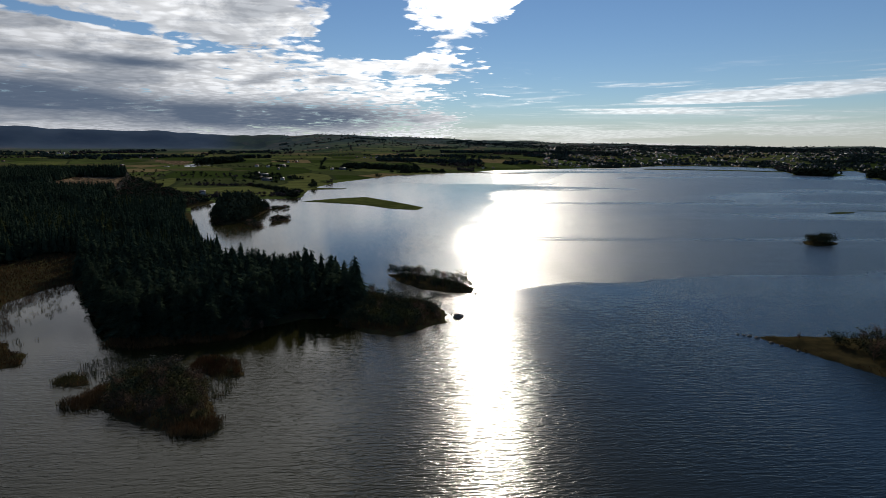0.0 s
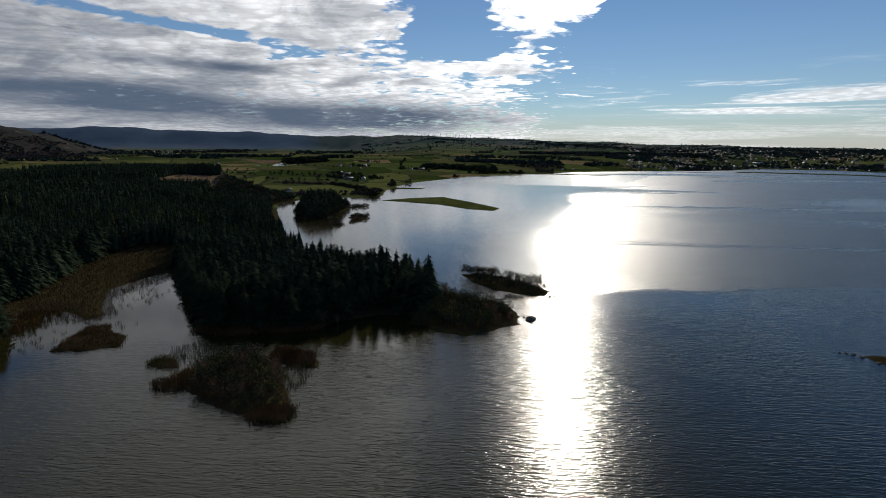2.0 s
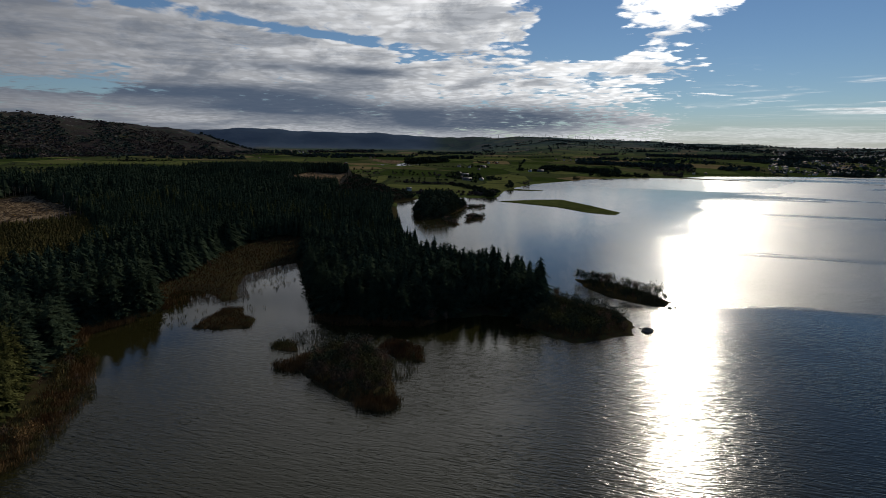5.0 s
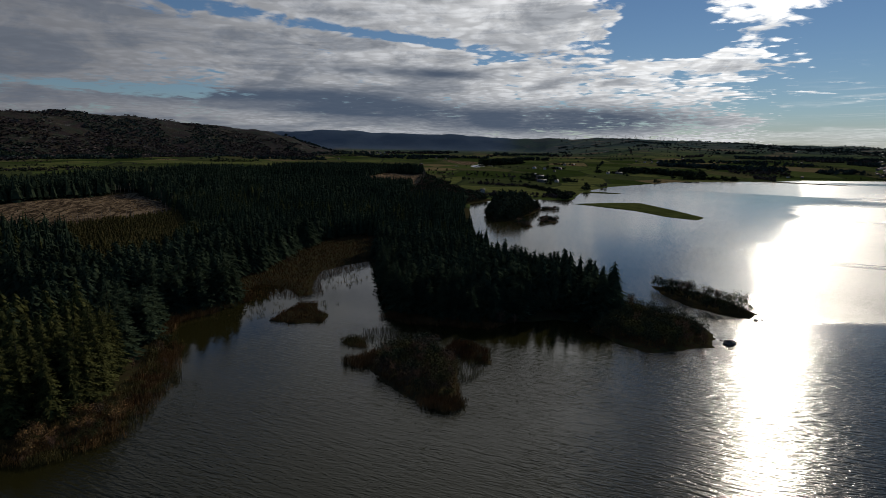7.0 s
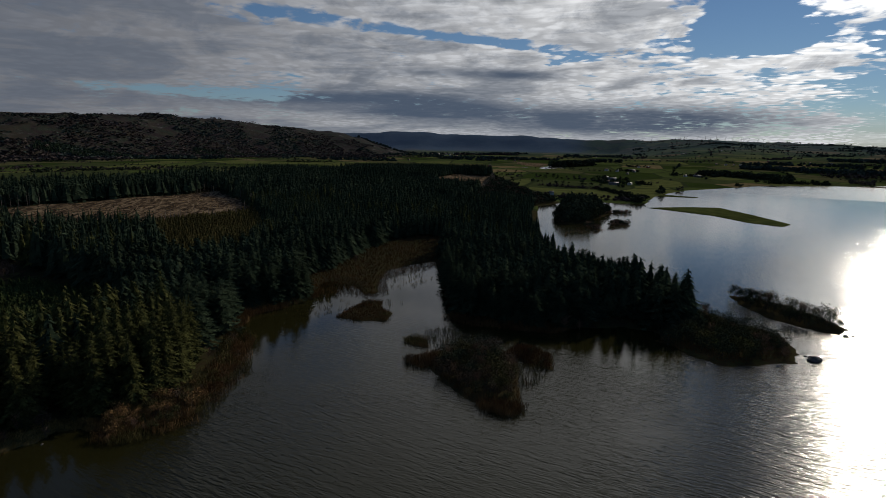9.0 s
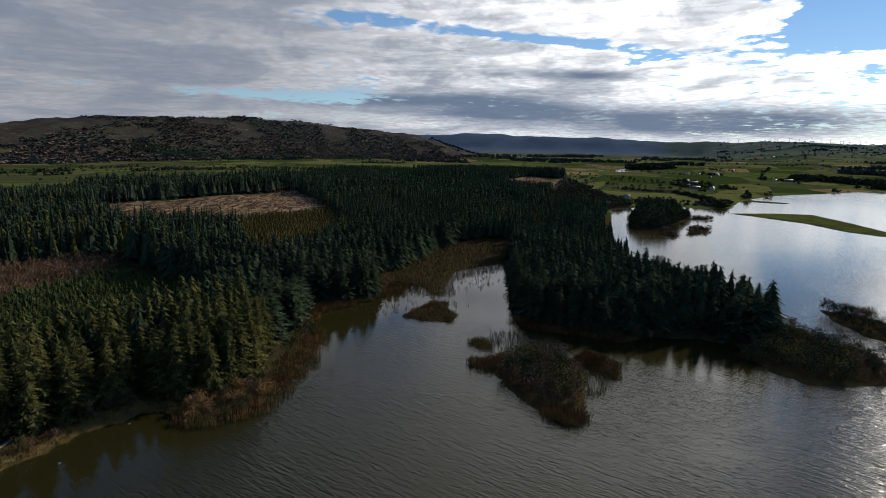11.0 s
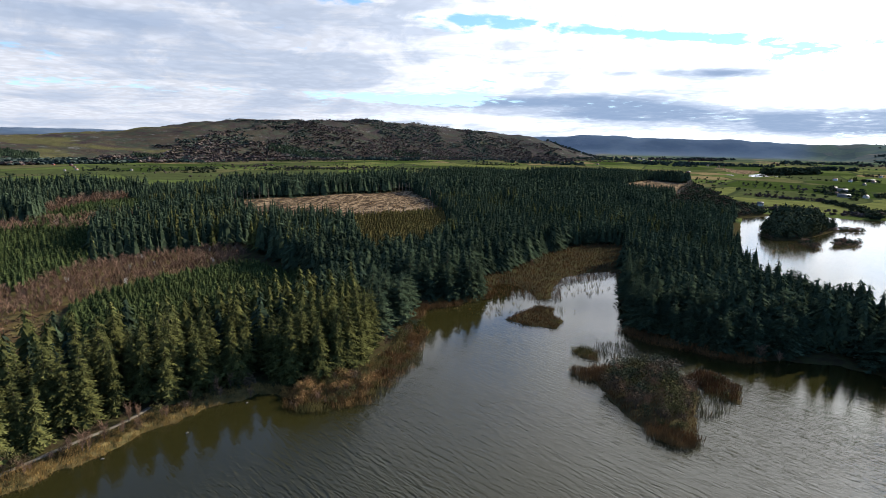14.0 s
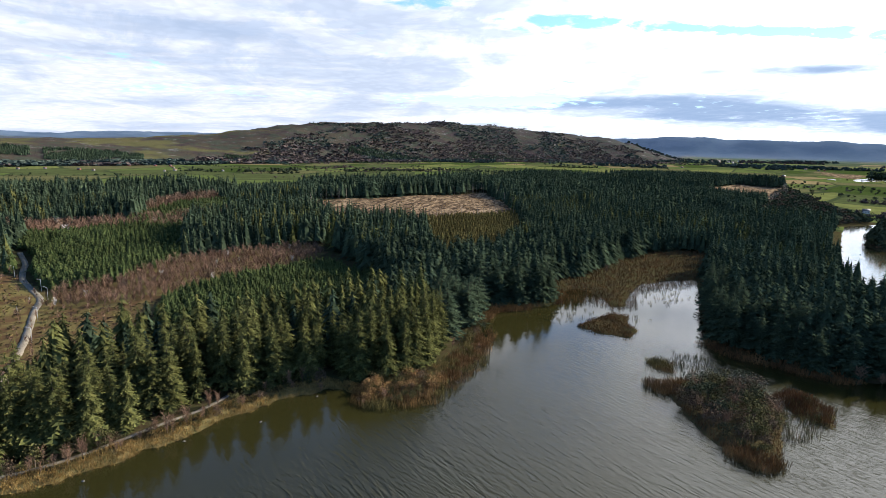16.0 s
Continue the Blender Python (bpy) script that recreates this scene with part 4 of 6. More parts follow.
def build_forest():
    open_land = [MARSH, YOUNG_FAR, BIRCH_FAR, CAPE_CLEAR, SCRUB, MOOR, BIRCH, BIRCH_BACK, YOUNG_STAND, YOUNG_BACK, CLEARING, LARCH_STAND, FELLED, OPEN_GROUND]

    def mature(x, y):
        ok = inside(FOREST, x, y)
        for p in open_land:
            ok &= ~inside(p, x, y)
        ok &= line_gap(TRACK, x, y) > 5
        ok &= (rough(x, y, 30, 5) < 0.62) | (np.hypot(x, y) < 190)
        s = inland(x, y)
        ok &= (s > np.where((x < -100) & (y < 60), 6.5, 3.0)) & (line_gap(SHORE_PATH, x, y) > 2.6)
        return ok, s

    block = np.random.default_rng(5)
    seeds = np.stack([block.uniform(-830, 0, 150), block.uniform(-330, 1060, 150), block.choice([0.62, 0.8, 0.95, 1.05, 1.15], 150)], -1)

    def age(x, y):
        """How tall the plantation block of a place has grown."""
        d = (x[:, None] - seeds[None, :, 0]) ** 2 + (y[:, None] - seeds[None, :, 1]) ** 2
        return seeds[np.argmin(d, 1), 2]

    # single trees along the near shore and the point
    x, y = spread(-240, -30, -70, 270, 4.0)
    ok, s = mature(x, y)
    x, y, s = x[ok], y[ok], s[ok]
    r = np.hypot(x, y)
    belt = (x < -104) & (y < 92)
    tall = np.where(belt, 17.0, np.where(y > 150, 15.5, 16.5)) * (1 + 0.14 * NP.standard_normal(len(x)).clip(-1.6, 1.6))
    tall *= np.where((s < 18) & (y > 225), 0.76, np.where(s < 10, 0.86, 1.0))
    z = height(x, y) - 0.1
    rank = s + 0.12 * np.hypot(x + 5, y - 5)
    order = np.argsort(rank)
    near = order[:290]
    rest = order[290:]
    trunk = finish("trunk", *trunk_shape(0.9, 0.011, 6), BARK)
    crowns = [[finish("crown", *c, m) for m in (SPRUCE, SPRUCE_DEEP)] for c in SPRUCE_FINE]
    made = {}
    for i in near:
        k, m = RNG.randrange(3), 0 if belt[i] else 1
        at = Matrix.Translation((x[i], y[i], z[i])) @ Matrix.Rotation(RNG.random() * 6.28, 4, "Z") @ Matrix.Rotation(RNG.uniform(-0.03, 0.03), 4, "X")
        h = tall[i]
        fat = 1.05 if belt[i] else 1.65
        if (k, m) not in made:
            t = new("spruce_tree")
            tagged(t, "tall green spruce with drooping boughs at the forest edge" if m == 0 else "dark blue-green spruce on the wooded point", "spruce", "spruces along the lake shore")
            part("trunk", trunk, t)
            part("crown", crowns[k][m], t)
            made[k, m] = t
        else:
            t = copy_thing(made[k, m], at)
        t.matrix_basis = at @ Matrix.Diagonal((h * fat * RNG.uniform(0.9, 1.15), h * fat * RNG.uniform(0.9, 1.15), h, 1))
    for a, b, h in ((-111.5, -16.0, 13.0), (-114.5, -19.5, 15.0), (-113.5, -24.0, 14.0)):
        at = Matrix.Translation((a, b, float(height(np.array([a]), np.array([b]))[0]) - 0.1))
        copy_thing(made[0, 0], at).matrix_basis = at @ Matrix.Diagonal((h * 1.1, h * 1.1, h, 1))
    spots = [(x[i], y[i], z[i], tall[i], RNG.uniform(1.2, 1.6) if belt[i] else RNG.uniform(1.5, 2.0), RNG.random() * 6.28, RNG.randrange(3), 0 if belt[i] and RNG.random() < 0.8 else 1) for i in rest]
    scatter("spruce_forest", SPRUCE_MID, [SPRUCE, SPRUCE_DEEP], spots, "dense dark spruce forest behind the shore trees", "forest")
    # the middle and the far forest
    x, y = spread(-520, -20, -130, 560, 4.1)
    ok, s = mature(x, y)
    ok &= ~((x > -240) & (y > -70) & (y < 270)) & (np.hypot(x, y) < 560)
    x, y, s = x[ok], y[ok], s[ok]
    z = height(x, y) - 0.1
    tall = 14.5 * (1 + 0.15 * NP.standard_normal(len(x)).clip(-1.8, 1.6)) * (1 + 0.10 * rough(x, y, 34, 3)) * age(x, y) * 1.06 * np.where((s < 18) & (y > 225), 0.76, 1.0)
    spots = np.stack([x, y, z, tall, NP.uniform(1.0, 1.45, len(x)), NP.uniform(0, 6.28, len(x)), NP.integers(0, 3, len(x)), (NP.random(len(x)) < 0.97 - 0.22 * (rough(x, y, 45, 1) > 0.1))], -1)
    scatter("spruce_forest", SPRUCE_FAR, [SPRUCE, SPRUCE_DEEP], spots, "wide dark green spruce plantation with an uneven canopy", "forest")
    x, y = spread(-830, -200, -330, 1060, 6.2)
    ok, s = mature(x, y)
    ok &= np.hypot(x, y) >= 560
    x, y = x[ok], y[ok]
    z = height(x, y) - 0.1
    tall = 16.0 * (1 + 0.12 * NP.standard_normal(len(x)).clip(-1.6, 1.6)) * age(x, y)
    spots = np.stack([x, y, z, tall, NP.uniform(1.2, 1.7, len(x)), NP.uniform(0, 6.28, len(x)), NP.integers(0, 3, len(x)), np.ones(len(x))], -1)
    scatter("spruce_forest", SPRUCE_TINY, [SPRUCE, SPRUCE_DEEP], spots, "far dark spruce forest towards the fields", "forest")
    # bare stems show where the stands end at the clearings
    stem = trunk_shape(0.55, 0.012, 4, rings=2)
    spots = []
    for poly in (CLEARING, FELLED):
        p = np.array(poly, float)
        c = p.mean(0)
        for a, b in zip(p, np.roll(p, -1, 0)):
            n = int(np.hypot(*(b - a)) / 3.2)
            for q in range(n):
                e = a + (b - a) * (q + RNG.random()) / n
                e = e + (e - c) / np.hypot(*(e - c)) * RNG.uniform(1.5, 12)
                spots.append((e[0], e[1], float(height(e[0:1], e[1:2])[0]), 19, 1.0, RNG.random() * 6, 0, 0))
    scatter("bare_stems", [stem], [STEM_BARK], spots, "greyish bare spruce stems along the felled clearings", "tree trunks")
    # young stands
    for poly, gap, h, mat, name, label in ((YOUNG_STAND, 2.3, 6.0, YOUNG, "young_spruces", "even stand of young bright green spruces"), (YOUNG_BACK, 2.3, 4.8, YOUNG, "young_spruces", "small young green spruces behind the tall belt"),
                                           (YOUNG_FAR, 3.6, 6.0, YOUNG, "young_spruces", "far stand of young green spruces in the forest"), (LARCH_STAND, 2.8, 5.2, LARCH, "young_larches", "young yellow-brown larches beside the clearing")):
        p = np.array(poly, float)
        x, y = spread(*np.stack([p.min(0), p.max(0)], -1).ravel(), gap, 0.3)
        ok = inside(poly, x, y) & (line_gap(TRACK, x, y) > 4)
        x, y = x[ok], y[ok]
        spots = np.stack([x, y, height(x, y) - 0.05, h * NP.uniform(0.75, 1.15, len(x)), NP.uniform(1.45, 2.05, len(x)), NP.uniform(0, 6.28, len(x)), NP.integers(0, 2, len(x)), np.zeros(len(x))], -1)
        spots[:, 6] = NP.integers(0, 3, len(x))
        scatter(name, SPRUCE_TINY, [mat], spots, label, "young trees")
    # leafless birch thickets
    shapes = [bare_shape(RNG, 9, 7, 1.0, 0.013, True), bare_shape(RNG, 10, 6, 1.0, 0.013, True)]
    for poly, gap, h in ((BIRCH, 2.5, 4.4), (BIRCH_BACK, 3.4, 6.5), (BIRCH_FAR, 4.2, 8.0), (MOOR, 6.5, 3.2)):
        p = np.array(poly, float)
        x, y = spread(*np.stack([p.min(0), p.max(0)], -1).ravel(), gap)
        ok = inside(poly, x, y)
        x, y = x[ok], y[ok]
        spots = np.stack([x, y, height(x, y), h * NP.uniform(0.6, 1.25, len(x)), NP.uniform(0.9, 1.4, len(x)), NP.uniform(0, 6.28, len(x)), NP.integers(0, 2, len(x)), (NP.random(len(x)) < 0.01)], -1)
        scatter("birch_thicket", shapes, [TWIGS, PALE_BARK], spots, "reddish leafless birch thicket", "thicket")
    # heather and saplings on the open moor
    tuft = [crown_shape(RNG, 18, 1.0, 3, 0.8, 0.17, 0.2)]
    p = np.array(MOOR, float)
    x, y = spread(*np.stack([p.min(0), p.max(0)], -1).ravel(), 2.1)
    ok = inside(MOOR, x, y) & ~inside(BIRCH, x, y) & (line_gap(TRACK, x, y) > 2.6) & (NP.random(len(x)) < 0.75)
    x, y = x[ok], y[ok]
    spots = np.stack([x, y, height(x, y) - 0.2, NP.uniform(0.4, 1.5, len(x)), NP.uniform(1.0, 2.0, len(x)), NP.uniform(0, 6.28, len(x)), np.zeros(len(x)), NP.integers(0, 3, len(x))], -1)
    scatter("moor_shrubs", tuft, [LEAF_BROWN, LEAF_OLIVE, REED_GREEN], spots, "brown heather and low shrubs on open moor", "shrubs")
    x, y = spread(-590, -390, 130, 400, 4.0)
    ok = inside(CLEARING, x, y) & (NP.random(len(x)) < 0.3)
    x, y = x[ok], y[ok]
    spots = np.stack([x, y, height(x, y) - 0.2, NP.uniform(0.5, 1.3, len(x)), NP.uniform(1.0, 3.0, len(x)), NP.uniform(0, 6.28, len(x)), np.zeros(len(x)), NP.integers(0, 2, len(x))], -1)
    scatter("felling_debris", tuft, [LEAF_BROWN, TUFT], spots, "heaps of pale brash on the felled clearing", "debris")
    # low mixed scrub on the forest's eastern flank
    x, y = spread(-570, -225, 470, 970, 6.0)
    ok = inside(SCRUB, x, y) & (inland(x, y) > 5)
    x, y = x[ok], y[ok]
    shapes = [crown_shape(RNG, 44, 1.0, 4, 0.9, 0.15), crown_shape(RNG, 40, 1.0, 5, 0.9, 0.15)]
    spots = np.stack([x, y, height(x, y) - 0.3, NP.uniform(4, 9, len(x)), NP.uniform(1.0, 1.4, len(x)), NP.uniform(0, 6.28, len(x)), NP.integers(0, 2, len(x)), NP.integers(0, 3, len(x))], -1)
    scatter("scrub_wood", shapes, [LEAF_DARK, LEAF_BROWN, LEAF_DARK], spots, "low dark mixed scrub beside the fields", "scrub")
    shapes = [crown_shape(RNG, 120, 1.0, 5, 1.1, 0.085), crown_shape(RNG, 110, 1.0, 6, 1.1, 0.085)]
    p = np.array(WOOD_ISLE, float)
    x, y = spread(*np.stack([p.min(0), p.max(0)], -1).ravel(), 4.2)
    d = np.where(inside(WOOD_ISLE, x, y), away(p, x, y), -1.0)
    ok = d > 0.5
    x, y, d = x[ok], y[ok], d[ok]
    tall = (5.5 + 0.75 * np.minimum(d, 15)) * NP.uniform(0.75, 1.2, len(x)) * np.interp(y, [440, 490, 520, 560], [0.8, 1.1, 0.95, 0.55])
    spots = np.stack([x, y, np.full(len(x), 0.6), tall, NP.uniform(0.8, 1.1, len(x)), NP.uniform(0, 6.28, len(x)), NP.integers(0, 2, len(x)), NP.random(len(x)) < 0.12], -1)
    scatter("island_wood", shapes, [LEAF_DARK, LEAF_OLIVE], spots, "dark rounded wood covering the bay island", "wood")
    spots = []
    for poly, gap, h in ((ISLE_TAIL, 3.0, 3.2), (ISLE_BIT, 2.6, 3.2), (ISLE_HOOK, 2.8, 3.0), (WOOD_ISLE, 6.0, 4.0)):
        q = np.array(poly, float)
        x, y = spread(*np.stack([q.min(0), q.max(0)], -1).ravel(), gap)
        for a, b in zip(*[k[inside(poly, x, y)] for k in (x, y)]):
            spots.append((a, b, 0.2, h * RNG.uniform(0.5, 1.2), RNG.uniform(1.0, 1.7), RNG.random() * 6.28, RNG.randrange(2), RNG.randrange(2)))
    scatter("island_scrub", shapes, [LEAF_DARK, TWIGS], spots, "low bushes round the wooded island", "scrub")


build_forest()


# ---- reeds, bushes, shore ----
def reed_shape(rng, blades, tall=1.0, wide=0.035, spreadout=0.35):
    v, f = [], []
    for _ in range(blades):
        x, y = rng.uniform(-spreadout, spreadout), rng.uniform(-spreadout, spreadout)
        h, a = tall * rng.uniform(0.6, 1.1), rng.random() * 3.14
        lx, ly = rng.uniform(-0.32, 0.32), rng.uniform(-0.32, 0.32)
        c, s, k = math.cos(a) * wide, math.sin(a) * wide, len(v)
        v += [(x - c, y - s, -0.1), (x + c, y + s, -0.1), (x + lx * 0.6 + c * 1.3, y + ly * 0.6 + s * 1.3, h * 0.72), (x + lx, y + ly, h)]
        f += [(k, k + 1, k + 2), (k, k + 2, k + 3)]
    return np.array(v), np.array(f)


def land_z(x, y):
    return np.clip(height(x, y), 0.25, None)


REEDS = [reed_shape(RNG, 12, 1.0, 0.025, 0.55), reed_shape(RNG, 10, 1.0, 0.023, 0.65)]


def reed_bed(poly, gap, h, green=0.2, label="bed of dry orange-brown reeds in shallow water", keep=1.0, ground=True, dry=None):
    p = np.array(poly, float)
    x, y = spread(*np.stack([p.min(0), p.max(0)], -1).ravel(), gap, 0.5)
    ok = inside(poly, x, y) & (NP.random(len(x)) < keep) & (rough(x, y, 4.0, 2.0) > -0.75)
    x, y = x[ok], y[ok]
    z = land_z(x, y) if ground else np.zeros(len(x))
    tone = (rough(x, y, 7.0, 6.0) * 0.4 + 0.5 > 1 - green).astype(float)
    spots = np.stack([x, y, z, h * NP.uniform(0.6, 1.15, len(x)) * (1 + 0.3 * rough(x, y, 3.0, 4)), NP.uniform(0.8, 1.2, len(x)) / h ** 0.5, NP.uniform(0, 6.28, len(x)), NP.integers(0, 2, len(x)), tone], -1)
    return scatter("reed_bed", REEDS, [dry or REED, REED_GREEN], spots, label, "reeds")


CAPE = [(-121, 56), (-113, 50), (-107, 52), (-103, 60), (-102, 68), (-107, 76), (-118, 92), (-130, 102), (-138, 110), (-146, 112), (-138, 104), (-129, 92), (-122, 78), (-122, 66)]
INLET = [(-146, 106), (-160, 112), (-168, 124), (-163, 140), (-156, 138), (-158, 124), (-150, 114)]
BAY_SPARSE = [(-160, 182), (-168, 205), (-160, 225), (-140, 208), (-138, 196), (-148, 176), (-136, 168), (-126, 172), (-128, 160), (-142, 168)]
POINT_RIM = [(-104, 168), (-104, 162), (-91, 160), (-80, 164), (-66, 168), (-62, 176), (-68, 178), (-82, 171)]
SPIT_SPARSE = [(-90, 136), (-100, 146), (-96, 156), (-86, 150), (-80, 150)]
SPIT_INNER = [(-68, 146), (-60, 134), (-55, 126), (-52, 130), (-54, 142), (-62, 150)]
reed_bed(CAPE, 0.72, 1.15, 0.5, keep=0.85)
reed_bed(INLET, 0.8, 1.8, 0.35)
reed_bed([(-157, 118), (-160, 131), (-157, 145), (-159, 157), (-170, 166), (-180, 170), (-171, 154), (-166, 138), (-166, 122)], 0.85, 1.4, 0.4)
reed_bed([(-110, 76), (-121, 91), (-131, 101), (-142, 106), (-150, 110), (-142, 101), (-130, 90), (-122, 78)], 0.8, 1.5, 0.5)
reed_bed(MARSH, 1.3, 1.2, 0.1, "wide marsh of russet reeds at the head of the bay", dry=MARSH_REED)
reed_bed(REED_ISLE, 0.75, 0.9, 0.3, dry=MARSH_REED)
reed_bed(POINT_RIM, 0.8, 1.3, 0.1, dry=MARSH_REED)
reed_bed(SPIT_REEDS, 0.6, 1.4, 0.2, dry=MARSH_REED)
reed_bed([(-57, 116), (-49, 116), (-48, 111), (-51, 109), (-57, 109), (-60, 112)], 0.5, 1.6, 0.0)
reed_bed([(-90, 122), (-82, 120), (-80, 128), (-86, 134)], 0.6, 1.7, 0.0)
reed_bed(SPIT, 0.8, 1.0, 0.15, "brown sedge and dead reeds under the spit bushes", dry=MARSH_REED)
reed_bed([(-36, 182), (-25, 178), (-15, 175), (-7, 182), (0, 189), (-1, 201), (-7, 214), (-20, 220), (-32, 226)], 1.0, 0.9, 0.35, "rough brown grass on the low point", dry=MARSH_REED)
reed_bed(NEAR_ISLE, 1.4, 0.8, 0.35, "rough tawny grass on the near island", dry=MARSH_REED)
reed_bed(ISLE_REEDS, 1.6, 1.8, 0.5, "thin dark reeds off the wooded island", 0.5, False)
reed_bed(REED_ISLET, 0.7, 1.3, 0.5)
reed_bed(BAY_SPARSE, 1.1, 1.3, 0.7, "thin scattered reeds standing in the bay", 0.11, False)
reed_bed(SPIT_SPARSE, 0.9, 1.4, 0.7, "thin scattered reeds standing beside the spit", 0.4, False)
reed_bed(SPIT_INNER, 0.8, 1.5, 0.6, "thin scattered reeds inside the spit", 0.4, False)
reed_bed([(-158, 132), (-146, 130), (-136, 140), (-142, 158), (-152, 158), (-158, 146)], 1.0, 1.2, 0.8, "thin scattered reeds standing in the inlet", 0.12, False)


def build_bank():
    """Pale tufts along the strip between path and water."""
    n = 4200
    line = np.array(WEST_SHORE[3:12] + WEST_SHORE[12:13], float)
    k = NP.integers(0, len(line) - 1, n)
    q = NP.random(n)
    x = line[k, 0] + (line[k + 1, 0] - line[k, 0]) * q - NP.random(n) * 7 + 1.0
    y = line[k, 1] + (line[k + 1, 1] - line[k, 1]) * q
    s = inland(x, y)
    ok = (s > -0.3) & (line_gap(SHORE_PATH, x, y) > 0.35 + 0.5 * (rough(x, y, 6.0, 3) > 0))
    x, y = x[ok], y[ok]
    spots = np.stack([x, y, height(x, y), NP.uniform(0.3, 0.8, len(x)), NP.uniform(1.0, 1.6, len(x)), NP.uniform(0, 6.28, len(x)), NP.integers(0, 2, len(x)), (NP.random(len(x)) < 0.15)], -1)
    scatter("bank_grass", REEDS, [TUFT, LEAF_OLIVE], spots, "yellowed grass tufts on the lake bank", "grass")


build_bank()

BUSH_SHAPES = [crown_shape(RNG, 390, 1.0, 9, 1.0, 0.042, 0.3, 0.12), crown_shape(RNG, 380, 1.0, 7, 1.05, 0.043, 0.3, 0.15), crown_shape(RNG, 390, 1.0, 10, 0.95, 0.042, 0.3, 0.1)]
BARE_SHAPES = [bare_shape(RNG, 12, 11, 1.0, 0.007), bare_shape(RNG, 14, 10, 1.0, 0.007)]
BUSH = {}


def bush(x, y, h, kind, z=None, wide=1.25):
    """kind: olive, brown, dark leafy bushes, or a bare one."""
    if z is None:
        z = float(height(np.array([x]), np.array([y]))[0])
    k = RNG.randrange(3) if kind != "bare" else RNG.randrange(2)
    at = Matrix.Translation((x, y, max(z, 0.05) - 0.1)) @ Matrix.Rotation(RNG.random() * 6.28, 4, "Z")
    if (kind, k) not in BUSH:
        b = new("bare_bush" if kind == "bare" else "bush")
        words = dict(olive="olive-green willow bush at the water's edge", brown="brown autumn willow bush at the water's edge", dark="dark leafy bush on the shore", russet="russet autumn willow bush over orange reeds", bare="leafless reddish bush with fine twigs")
        tagged(b, words[kind], "bush", "bushes along the shores")
        if kind == "bare":
            part("trunk", finish("trunk", *trunk_shape(0.7, 0.016, 5), BARK), b)
            part("crown", finish("crown", *BARE_SHAPES[k], TWIGS), b)
        else:
            part("stem", finish("stem", *trunk_shape(0.5, 0.03, 5), BARK), b)
            part("crown", finish("crown", *BUSH_SHAPES[k], dict(olive=LEAF_OLIVE, brown=LEAF_BROWN, dark=LEAF_DARK, russet=LEAF_RUSSET)[kind]), b)
        BUSH[kind, k] = b
    else:
        b = copy_thing(BUSH[kind, k], at)
    b.matrix_basis = at @ Matrix.Diagonal((h * wide, h * wide * RNG.uniform(0.8, 1.1), h, 1))


def bushes(poly, gap, lo, hi, kinds, z=0.6, rim=0.0, keep=1.0, wide=1.25):
    p = np.array(poly, float)
    x, y = spread(*np.stack([p.min(0), p.max(0)], -1).ravel(), gap)
    ok = inside(poly, x, y) & (away(p, x, y) > rim) & (NP.random(len(x)) < keep)
    for a, b in zip(x[ok], y[ok]):
        bush(a, b, RNG.uniform(lo, hi), RNG.choice(kinds), z, wide)


bushes([(-82, 126), (-84, 138), (-77, 144), (-66, 140), (-59, 131), (-54, 119), (-62, 114), (-76, 121)], 2.8, 2.8, 5.6, ["olive", "brown", "brown", "bare", "dark", "dark"], 0.6)
bushes([(-58, 119), (-52, 118), (-52, 113), (-58, 113)], 2.6, 1.6, 2.4, ["olive", "olive", "brown"], 0.5)
bushes(SPIT_REEDS, 4.0, 1.5, 2.4, ["olive", "brown"], 0.2, 1.0, 0.6)
bushes([(-33, 181), (-25, 179), (-15, 176), (-7, 183), (-1, 189), (-2, 200), (-8, 213), (-20, 219), (-30, 224), (-36, 205)], 3.7, 2.6, 5.8, ["olive", "dark", "dark", "dark", "bare"], None, 0.3, 0.95, 1.35)
bushes(BUSH_ISLE, 3.3, 2.0, 6.4, ["dark", "dark", "olive", "bare"], 0.9, 0.8, 0.9, 1.1)
bushes(LONE_ISLE, 3.3, 4.6, 7.4, ["dark", "dark", "dark", "olive"], 0.6, 2.2)
bushes([(119, 165), (118, 152), (124, 134), (150, 124), (166, 138), (160, 158), (135, 168)], 4.2, 3.4, 7.0, ["dark", "dark", "olive", "bare"], 1.1)
bush(112, 169, 2.4, "bare", 0.9)
bushes([(-119, 55), (-112, 54), (-107, 60), (-107, 68), (-112, 76), (-119, 74), (-121, 64)], 2.7, 1.7, 3.4, ["russet", "russet", "russet", "olive", "brown", "bare"], None, 0.4, 0.9)
bushes(CAPE, 3.4, 1.0, 2.0, ["olive", "russet", "brown", "bare"], None, 0.5, 0.55)
for k in range(44):
    q = RNG.uniform(3.2, 10.0)
    a, b = WEST_SHORE[int(q)], WEST_SHORE[int(q) + 1]
    f = q - int(q)
    bush(a[0] + (b[0] - a[0]) * f - RNG.uniform(2.0, 7.0), a[1] + (b[1] - a[1]) * f, RNG.uniform(2.0, 5.5), RNG.choice(["bare", "bare", "bare", "bare", "brown", "olive"]), None, RNG.uniform(0.55, 1.0))
